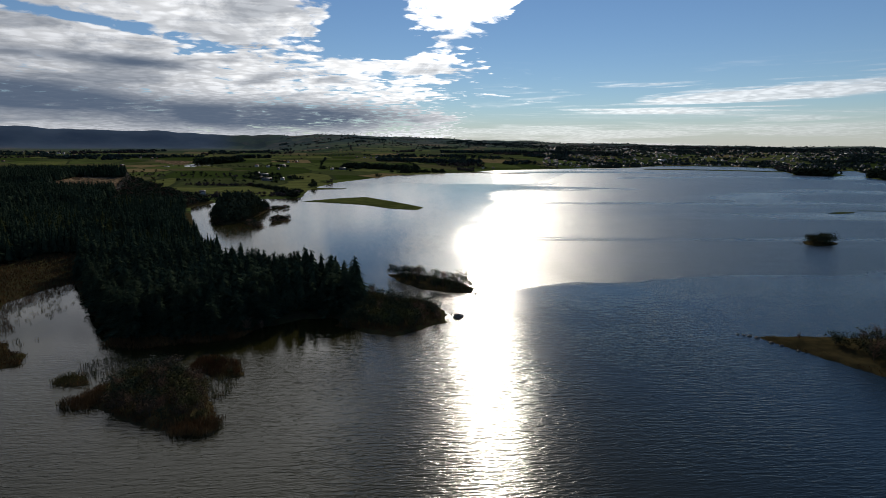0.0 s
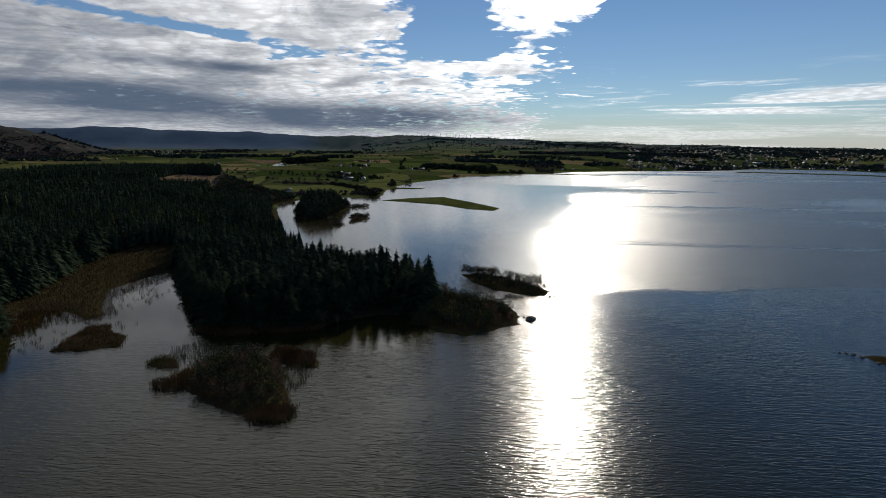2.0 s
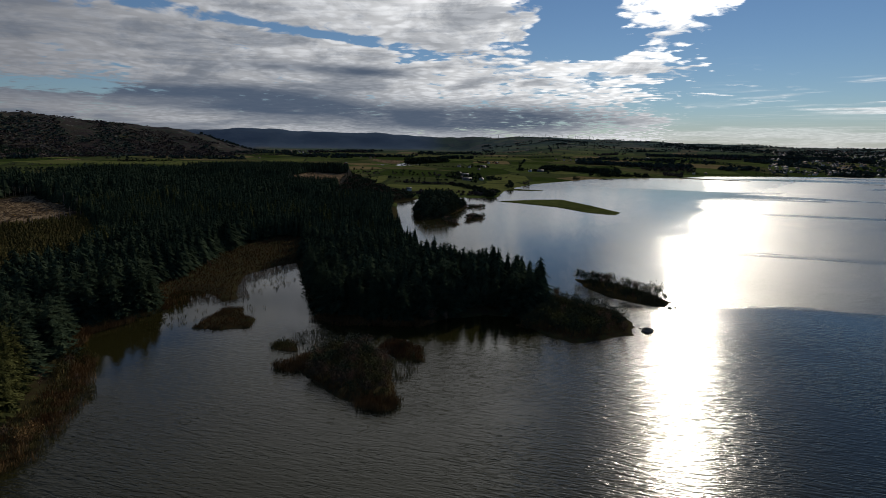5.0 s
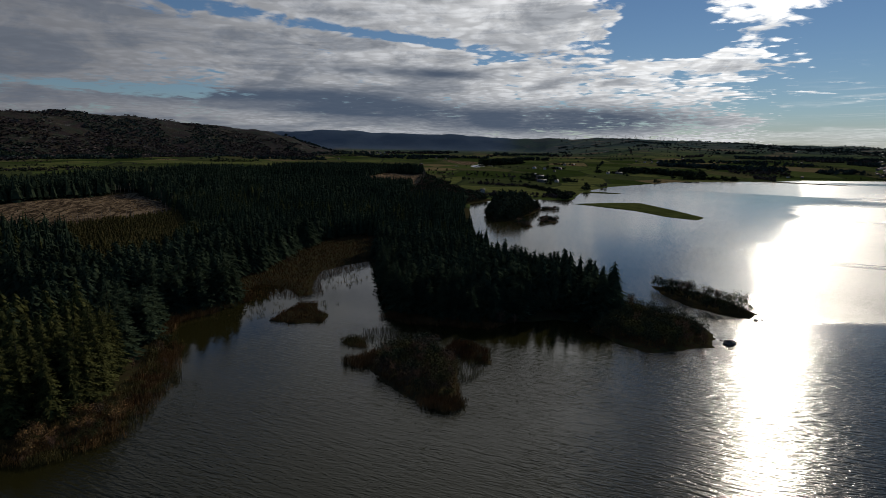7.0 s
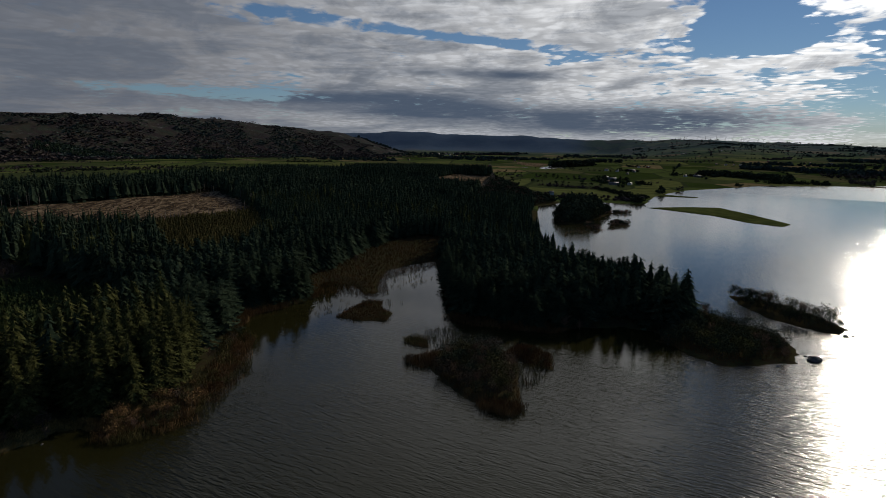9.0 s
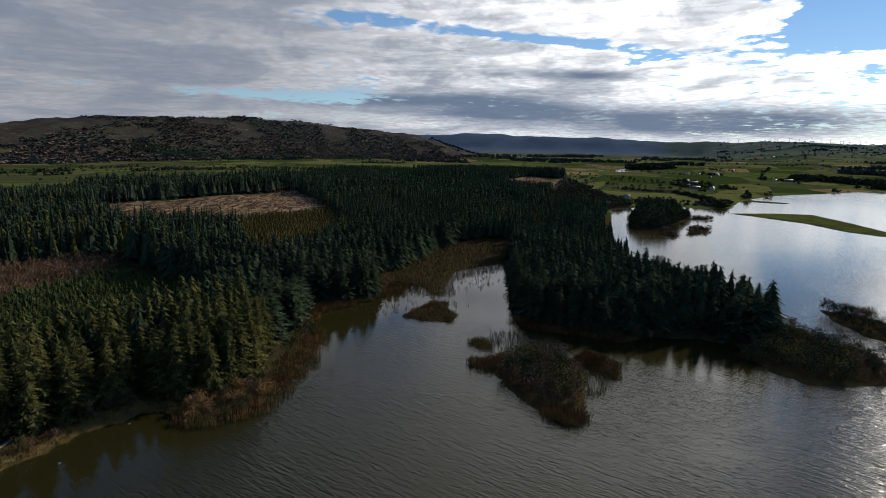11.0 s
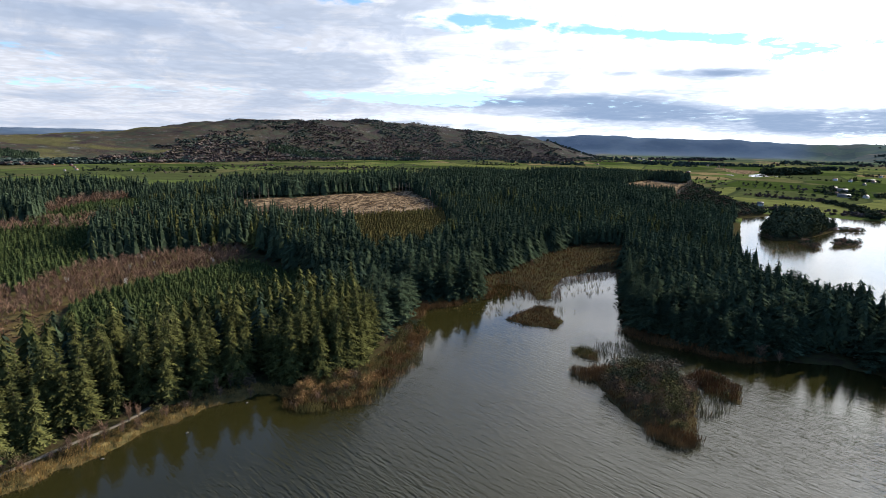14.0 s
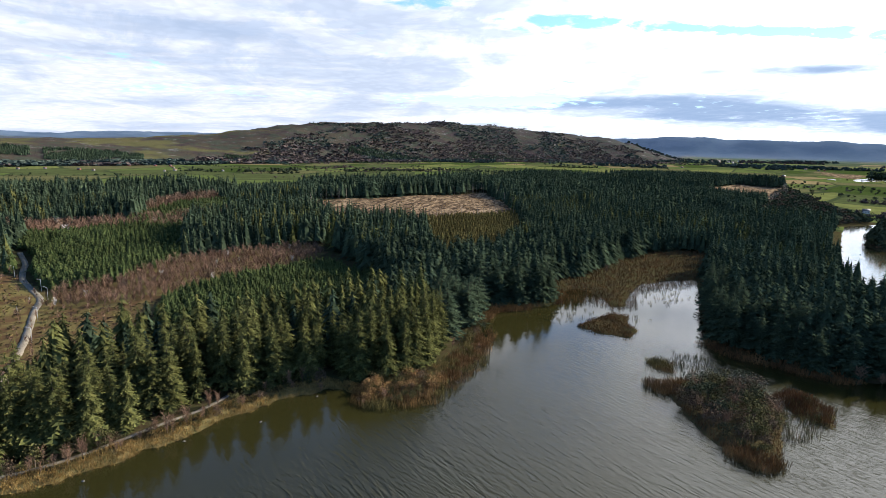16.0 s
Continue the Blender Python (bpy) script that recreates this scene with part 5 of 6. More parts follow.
for x, y, h, k in ((-126, 58, 4.0, "bare"), (-124, 64, 3.0, "brown"), (-129, 74, 3.4, "dark"), (-126, 70, 2.4, "olive"), (-133, 90, 3.6, "bare"), (-131, 84, 2.4, "olive"), (-140, 103, 3.6, "brown"), (-145, 108, 3.2, "dark"), (-120, 62, 2.0, "olive"), (-116, 64, 1.8, "olive"),
                   (-112, 60, 1.6, "olive"), (-107, -26, 2.4, "bare"), (-113, 2, 3.2, "bare"), (-114, 7, 2.2, "bare"), (-121, 27, 3.0, "bare"), (-122, 32, 2.4, "brown"), (-121, 46, 3.0, "bare"), (-124, 40, 3.2, "bare"), (-123, 52, 2.2, "olive"), (-118, 57, 2.2, "olive"), (-115, 58, 1.8, "olive"), (-124, 60, 3.2, "bare"), (-126, 34, 2.8, "bare"), (-127, 44, 3.4, "dark"),
                   (-128, 66, 2.6, "brown"), (-130, 80, 2.6, "brown"), (-136, 98, 3.5, "olive"), (-112, -2, 2.6, "bare"), (-111, -10, 3.0, "bare"), (-116, 10, 2.6, "bare"), (-113, -5, 1.8, "olive"), (-119, 22, 2.8, "bare"),
                   (-118, 16, 1.9, "olive"), (-110, -18, 2.4, "bare"), (-170, 134, 4.0, "brown"), (-166, 146, 4.2, "olive"), (-172, 158, 5.0, "bare"), (-180, 168, 4.5, "bare"), (-64, 176, 5.6, "bare"), (-60, 179, 4.0, "bare"),
                   (-152, 108, 5.5, "brown"), (-190, 210, 5.0, "bare"), (-30, 230, 4.0, "dark"), (-46, 242, 4.0, "dark"), (-118, 282, 4.0, "olive"), (-134, 316, 4.0, "olive")):
    bush(x, y, h, k)


def boulder(x, y, size, flat=0.55, label="grey boulder rising from the lake", z=0.0):
    bm = bmesh.new()
    bmesh.ops.create_icosphere(bm, subdivisions=3, radius=1.0)
    for v in bm.verts:
        p = v.co * 1.7 + Vector((x, y, 0))
        k = 1 + 0.28 * noise.noise(p) + 0.10 * noise.noise(p * 3.1)
        v.co = Vector((v.co.x * k * 1.15, v.co.y * k * 0.9, v.co.z * k * flat))
    me = bpy.data.meshes.new("boulder")
    bm.to_mesh(me), bm.free()
    me.materials.append(STONE)
    ob = new("boulder", me)
    ob.matrix_basis = Matrix.Translation((x, y, z)) @ Matrix.Scale(size, 4) @ Matrix.Rotation(RNG.random() * 6, 4, "Z")
    return tagged(ob, label, "boulder", "boulders in the lake")


boulder(5.5, 194, 1.8, 0.75)
for x, y, s in ((99.6, 174.5, 0.7), (98.2, 175.4, 0.5), (101, 172.6, 0.8), (103, 168.2, 0.7), (104.6, 165.5, 0.6), (96.6, 176, 0.45), (107, 161, 0.6), (13.5, 226.5, 0.9), (15.5, 228, 0.6), (3.2, 196.5, 0.4), (227, 352, 0.8), (226, 355, 0.6)):
    boulder(x, y, s, 0.6, "small grey stone at the island's edge")
for x, y in ((-112, 30), (-119, 44.5), (-103.6, -2), (-110.5, 14.8)):
    boulder(x, y, 0.3, 0.6, "pale small stone by the bank")


# ---- track, shore path and lamps ----
def ribbon(name, line, width, label, mat, lift=0.06):
    p = np.array(line, float)
    seg = np.concatenate([[0], np.cumsum(np.hypot(*np.diff(p, axis=0).T))])
    t = np.arange(0, seg[-1], 1.0)
    x, y = np.interp(t, seg, p[:, 0]), np.interp(t, seg, p[:, 1])
    k = np.ones(9) / 9
    xs, ys = np.convolve(np.pad(x, 4, "edge"), k, "valid"), np.convolve(np.pad(y, 4, "edge"), k, "valid")
    dx, dy = np.gradient(xs), np.gradient(ys)
    n = np.hypot(dx, dy)
    nx, ny = -dy / n, dx / n
    bed = np.convolve(np.pad(np.maximum(height(xs, ys), np.maximum(height(xs + nx * width / 2, ys + ny * width / 2), height(xs - nx * width / 2, ys - ny * width / 2))), 4, "edge"), k, "valid")
    V = []
    for q in (-0.5, -0.42, 0, 0.42, 0.5):
        w = width * q * (1 + 0.12 * rough(xs, ys, 3.0, q))
        a, b = xs + nx * w, ys + ny * w
        V.append(np.stack([a, b, bed + (lift if abs(q) < 0.45 else -0.3) + 0.04 * (q == 0)], -1))
    v = np.stack(V, 1).reshape(-1, 3)
    me = smooth(mesh_from(name, v, grid_faces(len(xs), 5)))
    me.materials.append(mat)
    return tagged(new(name, me), label, "path", kind="structure")


ribbon("road", TRACK, 2.5, "gravel forest track over the moor", GRAVEL, 0.1)
ribbon("pavement", SHORE_PATH, 1.1, "narrow gravel footpath along the shore", GRAVEL, 0.08)


def tube(a, b, r0, r1, sides=8):
    a, b = np.array(a, float), np.array(b, float)
    d = (b - a) / np.linalg.norm(b - a)
    s = np.cross(d, [0.31, 0.87, 0.38]); s /= np.linalg.norm(s)
    t = np.cross(d, s)
    v = [q + r * (s * math.cos(2 * math.pi * j / sides) + t * math.sin(2 * math.pi * j / sides)) for q, r in ((a, r0), (b, r1)) for j in range(sides)] + [a, b]
    f = []
    for j in range(sides):
        m = (j + 1) % sides
        f += [(j, m, sides + m), (j, sides + m, sides + j), (j, 2 * sides, m), (sides + j, sides + m, 2 * sides + 1)]
    return np.array(v), np.array(f)


def box_shape(x0, x1, y0, y1, z0, z1):
    v = np.array([(x, y, z) for x in (x0, x1) for y in (y0, y1) for z in (z0, z1)], float)
    q = [(0, 1, 3, 2), (4, 6, 7, 5), (0, 4, 5, 1), (2, 3, 7, 6), (0, 2, 6, 4), (1, 5, 7, 3)]
    return v, np.array([t for a, b, c, d in q for t in ((a, b, c), (a, c, d))])


LAMP_PARTS = [("pole", tube((0, 0, -0.2), (0, 0, 4.6), 0.07, 0.045), STEEL), ("arm", tube((0, 0, 4.55), (0.0, 0.9, 4.85), 0.035, 0.03), STEEL), ("lamp_head", box_shape(-0.12, 0.12, 0.8, 1.4, 4.8, 4.92), SHEET)]
LAMP_LENS = finish("lens", *box_shape(-0.09, 0.09, 0.9, 1.35, 4.765, 4.797), WHITE)
LAMP_MESHES = [(n, finish(n, *s, m)) for n, s, m in LAMP_PARTS]
for x, y in ((-275.1, -34.5), (-250, -23.0), (-237.5, -19.8), (-211.9, -20.1), (-187.1, -18.8)):
    ob = thing("street_lamp", (x, y, float(height(np.array([x]), np.array([y]))[0])), "slim grey steel lamp post beside the track", "street lamp", "lamps along the track", RNG.uniform(-0.4, 0.4) + 3.0)
    made = {n: part(n, me, ob) for n, me in LAMP_MESHES}
    part("lens", LAMP_LENS, made["lamp_head"], "clear plastic lamp lens")
for x, y in ((-236.5, -25.2), (-226, -27.4)):
    ob = thing("marker_post", (x, y, float(height(np.array([x]), np.array([y]))[0])), "short pale wooden marker post on the moor", "post")
    part("post", finish("post", *tube((0, 0, -0.2), (0, 0, 1.6), 0.11, 0.10), PALE_BARK), ob)
    part("cap", finish("cap", *tube((0, 0, 1.6), (0, 0, 1.7), 0.14, 0.05), WHITE), ob)


# ---- farmland: hedges, woods, farms, town, turbines ----
FAR_TREES = [crown_shape(RNG, 26, 1.0, 4, 1.0, 0.20, 0.3, 0.2), crown_shape(RNG, 24, 1.0, 3, 1.0, 0.21, 0.3, 0.2), crown_shape(RNG, 28, 1.0, 5, 0.9, 0.20, 0.3, 0.2)]
FAR_TREES_SMALL = [crown_shape(RNG, 9, 1.0, 3, 1.0, 0.36, 0.3, 0.2), crown_shape(RNG, 8, 1.0, 3, 1.0, 0.38, 0.3, 0.2)]


def free(x, y):
    """Open farmland: not the lake, not the forest."""
    return (inland(x, y) > 4) & ~inside(FOREST, x, y) & (np.hypot(x, y) < 4690)


def build_field_trees():
    near, far = [], []

    def add(x, y, lo, hi, mat):
        x, y = np.atleast_1d(x), np.atleast_1d(y)
        ok = free(x, y)
        deg, r = np.degrees(np.arctan2(-x, y)), np.hypot(x, y)
        ok &= ~((deg > 43) & (r > np.interp(deg, [44, 60, 75, 88, 105], [2000, 1770, 1420, 1230, 1130]) + 30)) & ~((deg > 16) & (r > 3150))
        x, y = x[ok], y[ok]
        z = height(x, y)
        for a, b, c in zip(x, y, z):
            r = math.hypot(a, b)
            t = (a, b, c - 0.4, RNG.uniform(lo, hi) * (0.62 if r < 1700 and a < -0.9 * b else 1.0), RNG.uniform(0.9, 1.4), RNG.random() * 6.28, RNG.randrange(3 if r < 1700 else 2), mat)
            (near if r < 1700 else far).append(t)

    def at(az, r):
        return -math.sin(radians(az)) * r, math.cos(radians(az)) * r

    def wood(x, y, length, depth, turn, gap, lo=7, hi=14, mat=None):
        n = max(4, int(length * depth * 0.9 / gap ** 2))
        u, v = NP.uniform(-0.5, 0.5, n) * length, NP.normal(0, 0.28, n) * depth
        c, s = math.cos(turn), math.sin(turn)
        add(x + u * c - v * s, y + u * s + v * c, lo, hi, RNG.choice([0, 1, 2, 2]) if mat is None else mat)

    for _ in range(170):
        az, r = RNG.uniform(-40, 105), 900 * (4400 / 900) ** (RNG.random() ** 0.8)
        if r < 1900 and 4 < az < 48 and RNG.random() < 0.78:
            continue
        x, y = at(az, r)
        wood(x, y, RNG.uniform(40, 240) * (0.6 + r / 4000), RNG.uniform(15, 50) * (0.6 + r / 3000), radians(az) + RNG.gauss(0, 0.35), 7 + r / 500)
    for _ in range(200):
        az, r = RNG.uniform(-40, 105), 700 * (4200 / 700) ** RNG.random()
        x, y = at(az, r)
        if r < 1900 and 4 < az < 48 and RNG.random() < 0.6:
            continue
        turn = RNG.choice([0.28, 1.85, 0.28]) + RNG.gauss(0, 0.1)
        n = int(RNG.uniform(8, 34))
        q = np.arange(n) * (7 + r / 300.0) + NP.normal(0, 2, n)
        keep = NP.random(n) < 0.75
        add((x + np.cos(turn) * q)[keep], (y + np.sin(turn) * q)[keep], 3.5, 9, RNG.choice([0, 1, 2]))
    for _ in range(60):
        az, r = RNG.uniform(-40, 105), 900 * (3000 / 700) ** RNG.random()
        add(*at(az, r), 4, 10, RNG.choice([0, 1, 2]))
    # woods that stand out
    wood(-589, 1500, 170, 40, 1.35, 6, 14, 20, 0)
    for x, y in ((-285, 661), (-255, 672), (-215, 680), (-190, 690)):
        wood(x, y, 40, 14, 0.25, 5, 4, 8, 1)
    wood(-187, 688, 95, 12, -0.93, 4.5, 5, 9, 0)
    wood(-186, 855, 30, 60, 0.3, 6, 6, 12, 0)
    wood(-178, 925, 24, 50, 0.3, 6, 5, 10, 1)
    wood(-110, 1150, 60, 40, 0.2, 7, 4, 9, 2)
    wood(-58, 1320, 130, 30, 0.35, 7, 6, 12, 0)
    wood(-160, 1440, 190, 60, 0.05, 7, 9, 15, 0)
    wood(-42, 1760, 320, 70, 0.1, 8, 9, 14, 0)
    wood(300, 2500, 620, 90, -0.1, 10, 9, 15, 0)
    wood(590, 2300, 240, 60, -0.3, 9, 12, 18, 0)
    wood(810, 1290, 120, 80, -0.6, 5.5, 12, 19, 0)
    wood(965, 1235, 130, 90, -0.7, 6, 11, 18, 0)
    wood(720, 1530, 120, 14, -0.35, 7, 3, 6, 0)
    wood(860, 1190, 70, 50, -0.8, 6, 9, 15, 0)
    wood(880, 1090, 70, 60, -1.0, 6, 8, 15, 0)
    wood(600, 1650, 300, 40, -0.35, 7, 6, 12, 0)
    for _ in range(340):
        az, r = RNG.uniform(-41, -11), RNG.uniform(1650, 3900)
        x, y = at(az, r)
        wood(x, y, RNG.uniform(30, 160), RNG.uniform(14, 40), radians(az) + RNG.gauss(0, 0.3), 11, 6, 11, RNG.choice([0, 0, 2]))
    # hedges and copses up the far slopes to the skyline
    for _ in range(170):
        az, r = RNG.uniform(-42, 17), RNG.uniform(3000, 4680)
        x, y = at(az, r)
        wood(x, y, RNG.uniform(60, 420), RNG.uniform(10, 40), radians(az) + RNG.gauss(0, 0.25), 19, 5, 11, RNG.choice([0, 0, 1]))
    # trees round the farms and along the lake fields
    for x, y in ((-300, 975), (-322, 1005), (-345, 1095), (-400, 1375), (-262, 1340), (-422, 1550), (-270, 1000)):
        wood(x - 8, y + 16, 60, 16, 0.2, 7, 5, 10, 0)
    wood(-330, 838, 110, 14, 0.15, 4.5, 4, 7, 1)
    wood(-232, 782, 140, 14, -0.85, 4.5, 4, 7, 0)
    # thin woods over the hill's lower slope
    a, q = NP.uniform(40, 100, 26000), NP.random(26000) ** 1.15
    lo = np.interp(a, [44, 60, 75, 88, 105], [1990, 1760, 1410, 1230, 1130])
    r = lo + q * np.interp(a, [44, 60, 75, 84, 100], [780, 860, 820, 380, 200])
    x, y = -np.sin(np.radians(a)) * r, np.cos(np.radians(a)) * r
    keep = fold(x, y, 150, 4, 9.0) > 1.0 * q - np.interp(a, [40, 47, 72, 79], [0.4, 0.85, 0.8, 0.4])
    x, y = x[keep], y[keep]
    tone = np.where(fold(x, y, 240, 3, 3.0) > 0.1, 0, 1) * (NP.random(len(x)) < 0.9)
    spots = np.stack([x, y, height(x, y) - 0.6, NP.uniform(3.5, 7.0, len(x)), NP.uniform(1.3, 2.1, len(x)), NP.uniform(0, 6.28, len(x)), NP.integers(0, 2, len(x)), tone], -1)
    scatter("hill_wood", [crown_shape(RNG, 4, 1.0, 3, 1.0, 0.42, 0.3, 0.2), crown_shape(RNG, 3, 1.0, 3, 1.0, 0.46, 0.3, 0.2)], [HAZED_LEAF, FAR_BROWN], spots, "brown leafless woods over the hill's lower slope", "trees")
    # dark pine woods on the slope beside the hill
    spots = []
    for a0, a1, r0, r1, n in ((88.3, 95.6, 1400, 1640, 1900), (96.5, 101.0, 1500, 1700, 600), (79.0, 81.5, 1560, 1620, 200), (50.0, 58.0, 1980, 2080, 700), (62.0, 70.0, 1790, 1900, 800)):
        a, q = NP.uniform(a0, a1, n), NP.random(n)
        r = r0 + (r1 - r0) * (q * 0.8 + 0.2 * ease(a, a0, a1))
        x, y = -np.sin(np.radians(a)) * r, np.cos(np.radians(a)) * r
        ok = rough(x, y, 60, 2.0) > -0.45
        x, y = x[ok], y[ok]
        spots += list(np.stack([x, y, height(x, y) - 0.5, NP.uniform(5, 9, len(x)), NP.uniform(1.4, 2.2, len(x)), NP.uniform(0, 6.28, len(x)), NP.integers(0, 3, len(x)), np.zeros(len(x))], -1))
    scatter("hill_pines", SPRUCE_SPECK, [SPRUCE_DEEP], spots, "dark pine plantations on the hill's foot", "forest")
    scatter("field_trees", FAR_TREES, [LEAF_DARK, FAR_BROWN, LEAF_DARK], near, "dark hedgerow trees and copses between the fields", "trees")
    far = [(*t[:6], t[6] % 2, t[7]) for t in far]
    scatter("far_trees", FAR_TREES_SMALL, [HAZED_LEAF, FAR_BROWN, HAZED_LEAF], far, "far hedges and small woods across the plain", "trees")


build_field_trees()


def gable(w, d, h, top):
    """A house body with gable ends, and its roof with eaves."""
    x, y = w / 2, d / 2
    v = np.array([(-x, -y, -1.5), (x, -y, -1.5), (x, y, -1.5), (-x, y, -1.5), (-x, -y, h), (x, -y, h), (x, y, h), (-x, y, h), (-x, 0, top), (x, 0, top)], float)
    f = np.array([(0, 1, 5), (0, 5, 4), (2, 3, 7), (2, 7, 6), (1, 2, 6), (1, 6, 5), (3, 0, 4), (3, 4, 7), (5, 6, 9), (7, 4, 8), (4, 5, 9), (4, 9, 8), (6, 7, 8), (6, 8, 9)])
    e, o, t = x + 0.4, y + 0.5, 0.22
    drop = (top - h) * 0.5 / y
    r = np.array([(-e, -o, h - drop), (e, -o, h - drop), (e, 0, top + 0.05), (-e, 0, top + 0.05), (e, o, h - drop), (-e, o, h - drop)], float)
    r = np.concatenate([r, r + (0, 0, t)])
    quads = [(6, 7, 8, 9), (9, 8, 10, 11), (1, 0, 3, 2), (2, 3, 5, 4), (0, 1, 7, 6), (4, 5, 11, 10), (1, 2, 8, 7), (2, 4, 10, 8), (3, 0, 6, 9), (5, 3, 9, 11)]
    rf = np.array([q for a, b, c, d2 in quads for q in ((a, b, c), (a, c, d2))])
    return (v, f), (r, rf)


def house_kind(w, d, h, top, wall, roof, windows=3):
    body, cap = gable(w, d, h, top)
    parts = [("wall", finish("wall", *body, wall)), ("roof", finish("roof", *cap, roof))]
    panes = []
    for side in (-1, 1):
        for k in range(windows):
            cx = -w / 2 + w * (k + 0.5) / windows
            y0 = side * d / 2
            panes.append(("window", finish("window", *box_shape(cx - 0.5, cx + 0.5, y0 - 0.05, y0 + 0.05, h * 0.35, h * 0.35 + 1.2), GLASS)))
    panes.append(("door", finish("door", *box_shape(w / 2 - 0.04, w / 2 + 0.05, -0.5, 0.5, 0.0, 2.1), SLATE)))
    chimney = ("chimney", finish("chimney", *box_shape(-0.35, 0.35, -0.3, 0.3, top - 0.6, top + 1.0), TILE))
    return parts + panes + [chimney]


KINDS = dict(white=(house_kind(11, 8, 4.5, 7.5, WHITE, SLATE), "white wooden farmhouse with a dark pitched roof"),
             red=(house_kind(12, 8, 4.2, 7.2, RED, SLATE), "red wooden house with a dark pitched roof"),
             grey=(house_kind(10, 8, 4.5, 7.0, GREYWALL, TILE), "grey house with a tiled roof"),
             pale=(house_kind(13, 9, 5.5, 8.5, WHITE, TILE), "pale two-storey house with a tiled roof"),
             barn=(house_kind(26, 12, 4.5, 8.5, GREYWALL, SLATE, 5), "long grey wooden barn with a dark roof"),
             shed=(house_kind(38, 16, 5.5, 8.5, GREYWALL, SHEET, 6), "long grey farm shed with a shining metal roof"),
             hall=(house_kind(55, 26, 9.0, 11.5, WHITE, SHEET, 8), "large white industrial hall"))
HOUSES = {}


def house(kind, x, y, turn, group, size=0.62):
    z = float(height(np.array([x]), np.array([y]))[0])
    at = Matrix.Translation((x, y, z)) @ Matrix.Rotation(turn, 4, "Z")
    full = at @ Matrix.Scale(size, 4)
    if kind not in HOUSES:
        parts, words = KINDS[kind]
        ob = new("barn" if kind in ("barn", "shed") else "industrial_hall" if kind == "hall" else "house")
        tagged(ob, words, "building", group)
        made = {}
        for n, me in parts:
            made[n] = part(n, me, made["roof"] if n == "chimney" else ob)
        HOUSES[kind] = ob
    else:
        ob = tagged(copy_thing(HOUSES[kind], at), group=group)
    ob.matrix_basis = full


for kind, x, y, turn in (("barn", -300, 962, 0.5), ("grey", -322, 1000, 0.2), ("white", -280, 985, 1.2), ("barn", -345, 1090, 0.3), ("red", -366, 1120, 0.9), ("white", -420, 1360, 0.4), ("barn", -398, 1400, 0.2), ("grey", -385, 1378, 1.3),
                         ("pale", -452, 1376, 0.1), ("white", -299, 700, 0.4), ("white", -262, 1337, 0.6), ("barn", -240, 1350, 0.2), ("white", -422, 1547, 0.3), ("red", -402, 1560, 1.0)):
    house(kind, x, y, turn, "farm buildings among the fields")
for _ in range(46):
    az, r = RNG.uniform(-10, 104), 1300 * (3600 / 1300) ** RNG.random()
    x, y = -math.sin(radians(az)) * r, math.cos(radians(az)) * r
    if free(np.array([x]), np.array([y]))[0] and not (38 < az and r > np.interp(az, [44, 60, 75, 88, 105], [1900, 1650, 1330, 1150, 1050])):
        for k in range(RNG.choice([1, 1, 2, 3])):
            house(RNG.choice(["white" if az < 50 else "red", "red", "grey", "barn", "grey", "grey"]), x + RNG.uniform(-60, 60), y + RNG.uniform(-40, 40), RNG.random() * 3.1, "farm buildings among the fields")
for _ in range(12):
    az, r = RNG.uniform(80, 100), RNG.uniform(1000, 1230)
    x, y = -math.sin(radians(az)) * r, math.cos(radians(az)) * r
    house(RNG.choice(["grey", "grey", "red", "grey", "pale"]), x, y, RNG.random() * 3.1, "hamlet below the hill", 0.42)
for _ in range(22):
    az, r = RNG.uniform(32, 37.5), RNG.uniform(2300, 2900)
    house(RNG.choice(["white", "pale", "grey"]), -math.sin(radians(az)) * r, math.cos(radians(az)) * r, RNG.random() * 3.1, "village at the valley's head")
for _ in range(150):
    az, r = RNG.uniform(-39, -13), 1650 * (3300 / 1650) ** RNG.random()
    x, y = -math.sin(radians(az)) * r, math.cos(radians(az)) * r
    if free(np.array([x]), np.array([y]))[0]:
        house(RNG.choice(["grey", "grey", "grey", "red", "grey", "hall" if r > 2100 and RNG.random() < 0.2 else "pale"]), x, y, RNG.random() * 3.1, "houses of the town beyond the lake", 0.55)


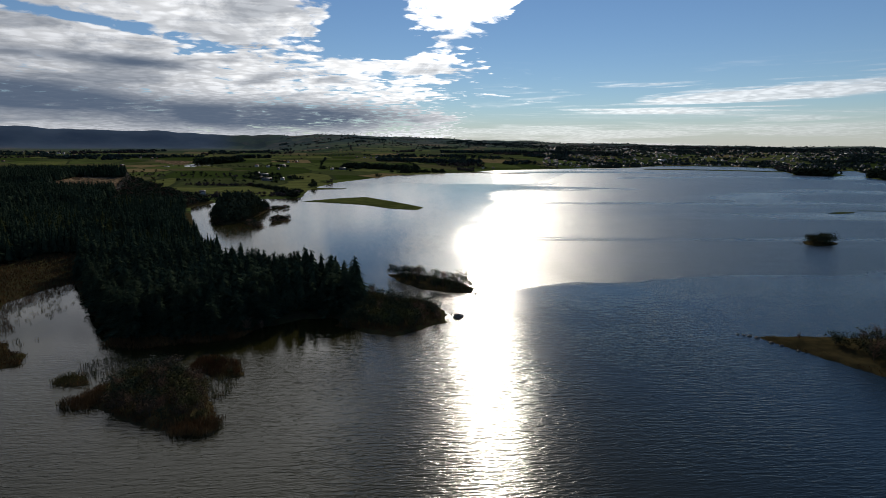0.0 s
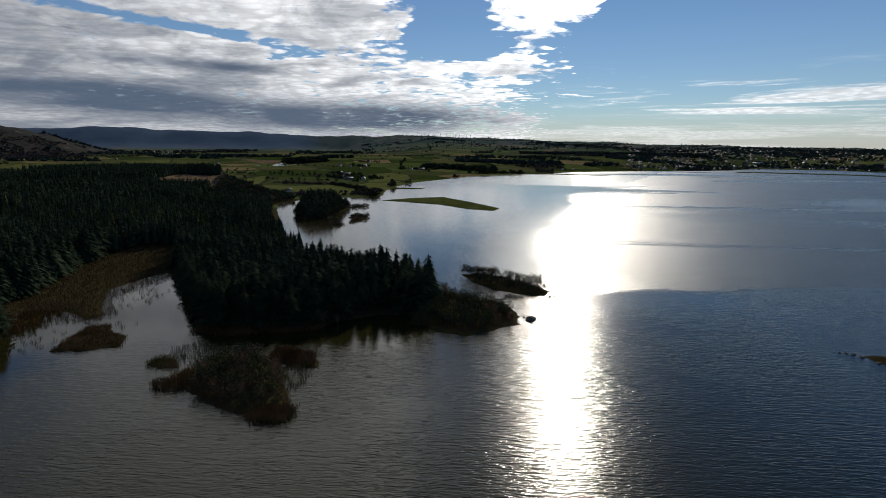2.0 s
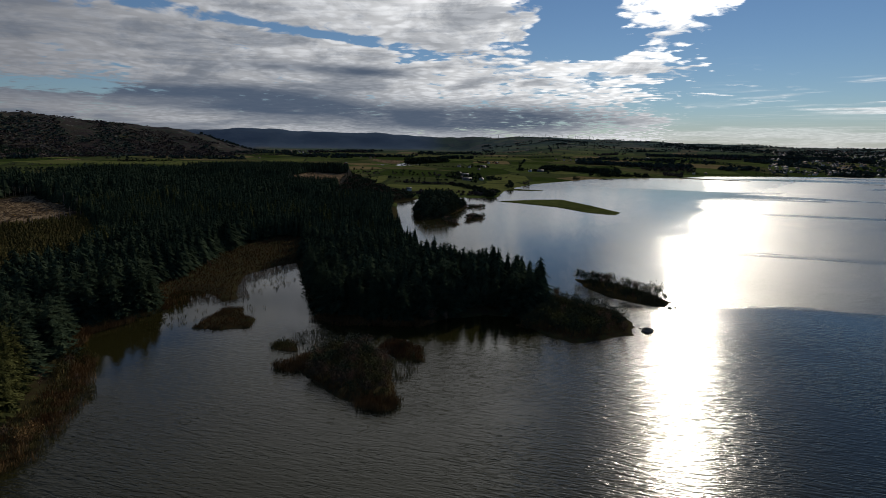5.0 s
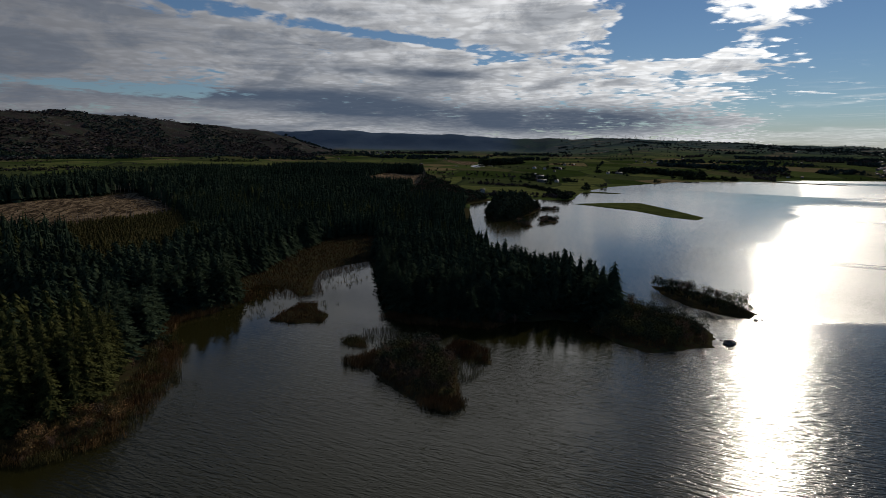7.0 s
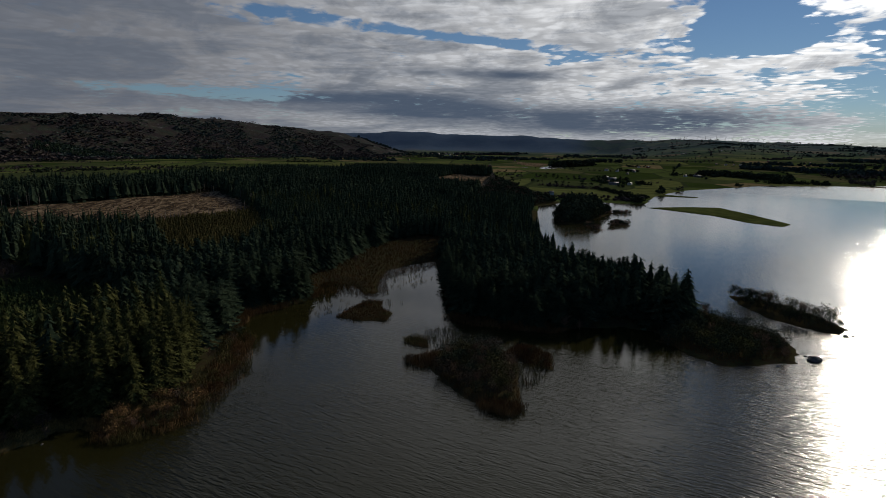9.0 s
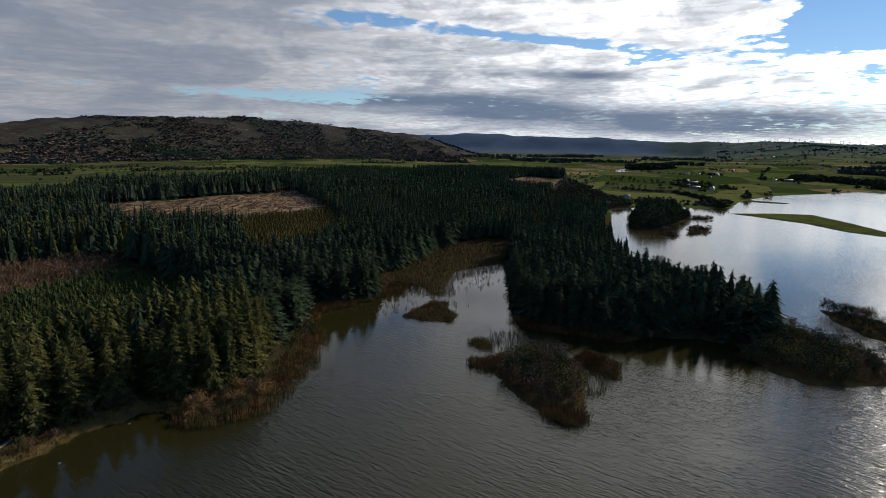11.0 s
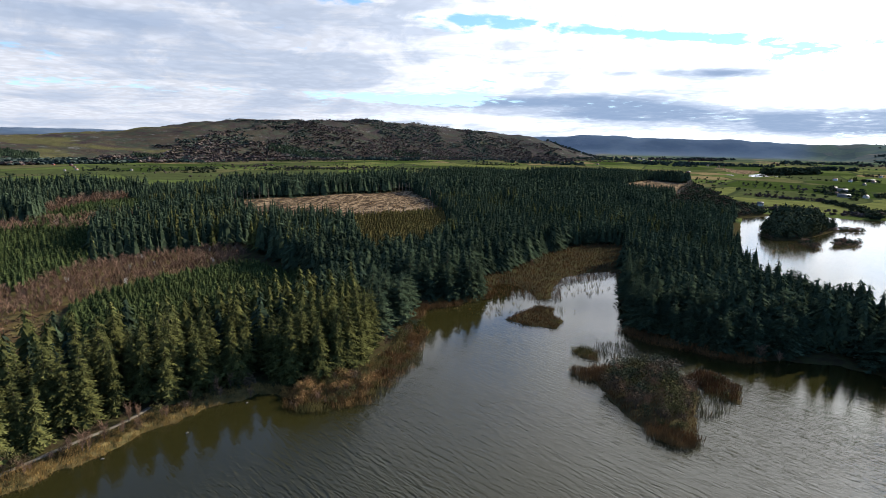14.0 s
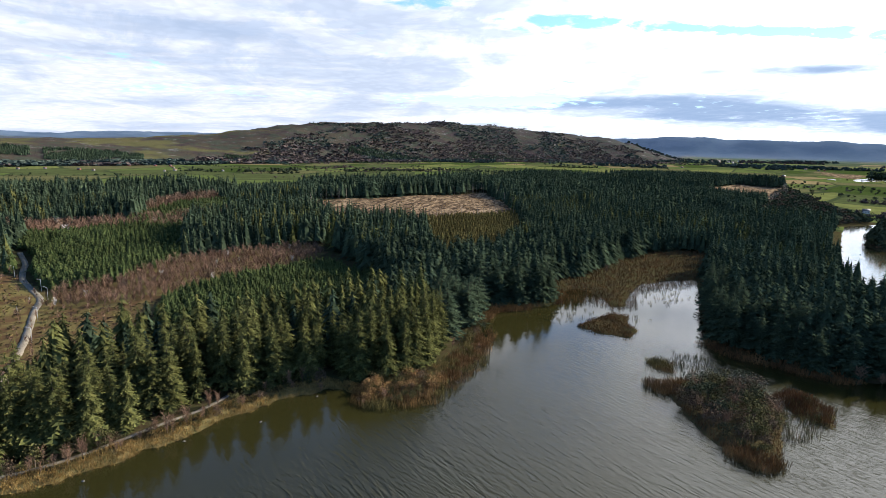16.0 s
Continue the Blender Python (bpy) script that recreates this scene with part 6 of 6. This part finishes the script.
def town_rest():
    """Roofs of the wider town, too many to tell apart."""
    body, cap = gable(11, 8, 5.0, 8.0)
    shapes = [(body[0] / 8.0, body[1]), (cap[0] / 8.0, cap[1])]
    spots = []
    for _ in range(1300):
        az, r = RNG.uniform(-41, -10), 1750 * (3900 / 1750) ** RNG.random()
        x, y = -math.sin(radians(az)) * r, math.cos(radians(az)) * r
        if free(np.array([x]), np.array([y]))[0]:
            z, turn, s = float(height(np.array([x]), np.array([y]))[0]), RNG.random() * 3.1, RNG.uniform(3.6, 5.6)
            spots.append((x, y, z, s, 1.2, turn, 0, RNG.choice([0, 1, 1])))
            spots.append((x, y, z, s, 1.2, turn, 1, RNG.choice([2, 2, 3])))
    scatter("town_houses", shapes, [WHITE, GREYWALL, SLATE, TILE], spots, "pale and grey houses of a spread-out town", "town")


town_rest()


def turbine(az, r, size, turn):
    x, y = -math.sin(radians(az)) * r, math.cos(radians(az)) * r
    z = float(height(np.array([x]), np.array([y]))[0])
    ob = thing("wind_turbine", (x, y, z - 1), "white three-bladed wind turbine on the far ridge", "wind turbine", "turbines of the wind farm", radians(az) + 0.3, size)
    part("tower", TOWER, ob)
    part("hub", HUB, part("nacelle", NACELLE, ob))
    for k in range(3):
        b = part("blade", BLADE, ob)
        b.matrix_basis = Matrix.Translation((0, -0.05, 1.0)) @ Matrix.Rotation(turn + k * 2.094, 4, "Y")


TOWER = finish("tower", *tube((0, 0, 0), (0, 0, 1.0), 0.045, 0.028), GREYWALL)
NACELLE = finish("nacelle", *box_shape(-0.02, 0.02, -0.05, 0.07, 0.98, 1.025), GREYWALL)
HUB = finish("hub", *tube((0, -0.05, 1.0), (0, -0.10, 1.0), 0.03, 0.006), GREYWALL)
BLADE = finish("blade", *tube((0, 0, 0), (0, 0, 0.62), 0.028, 0.008, 4), GREYWALL)
for az in (14.4, 11.9, 11.6, 11.4, 10.5, 9.8, 8.9, 8.2, 7.6, 6.9, 6.7, 6.3, 5.6, 5.2):
    turbine(az, 4500 + RNG.uniform(-60, 60), RNG.uniform(20, 27), RNG.random() * 2)
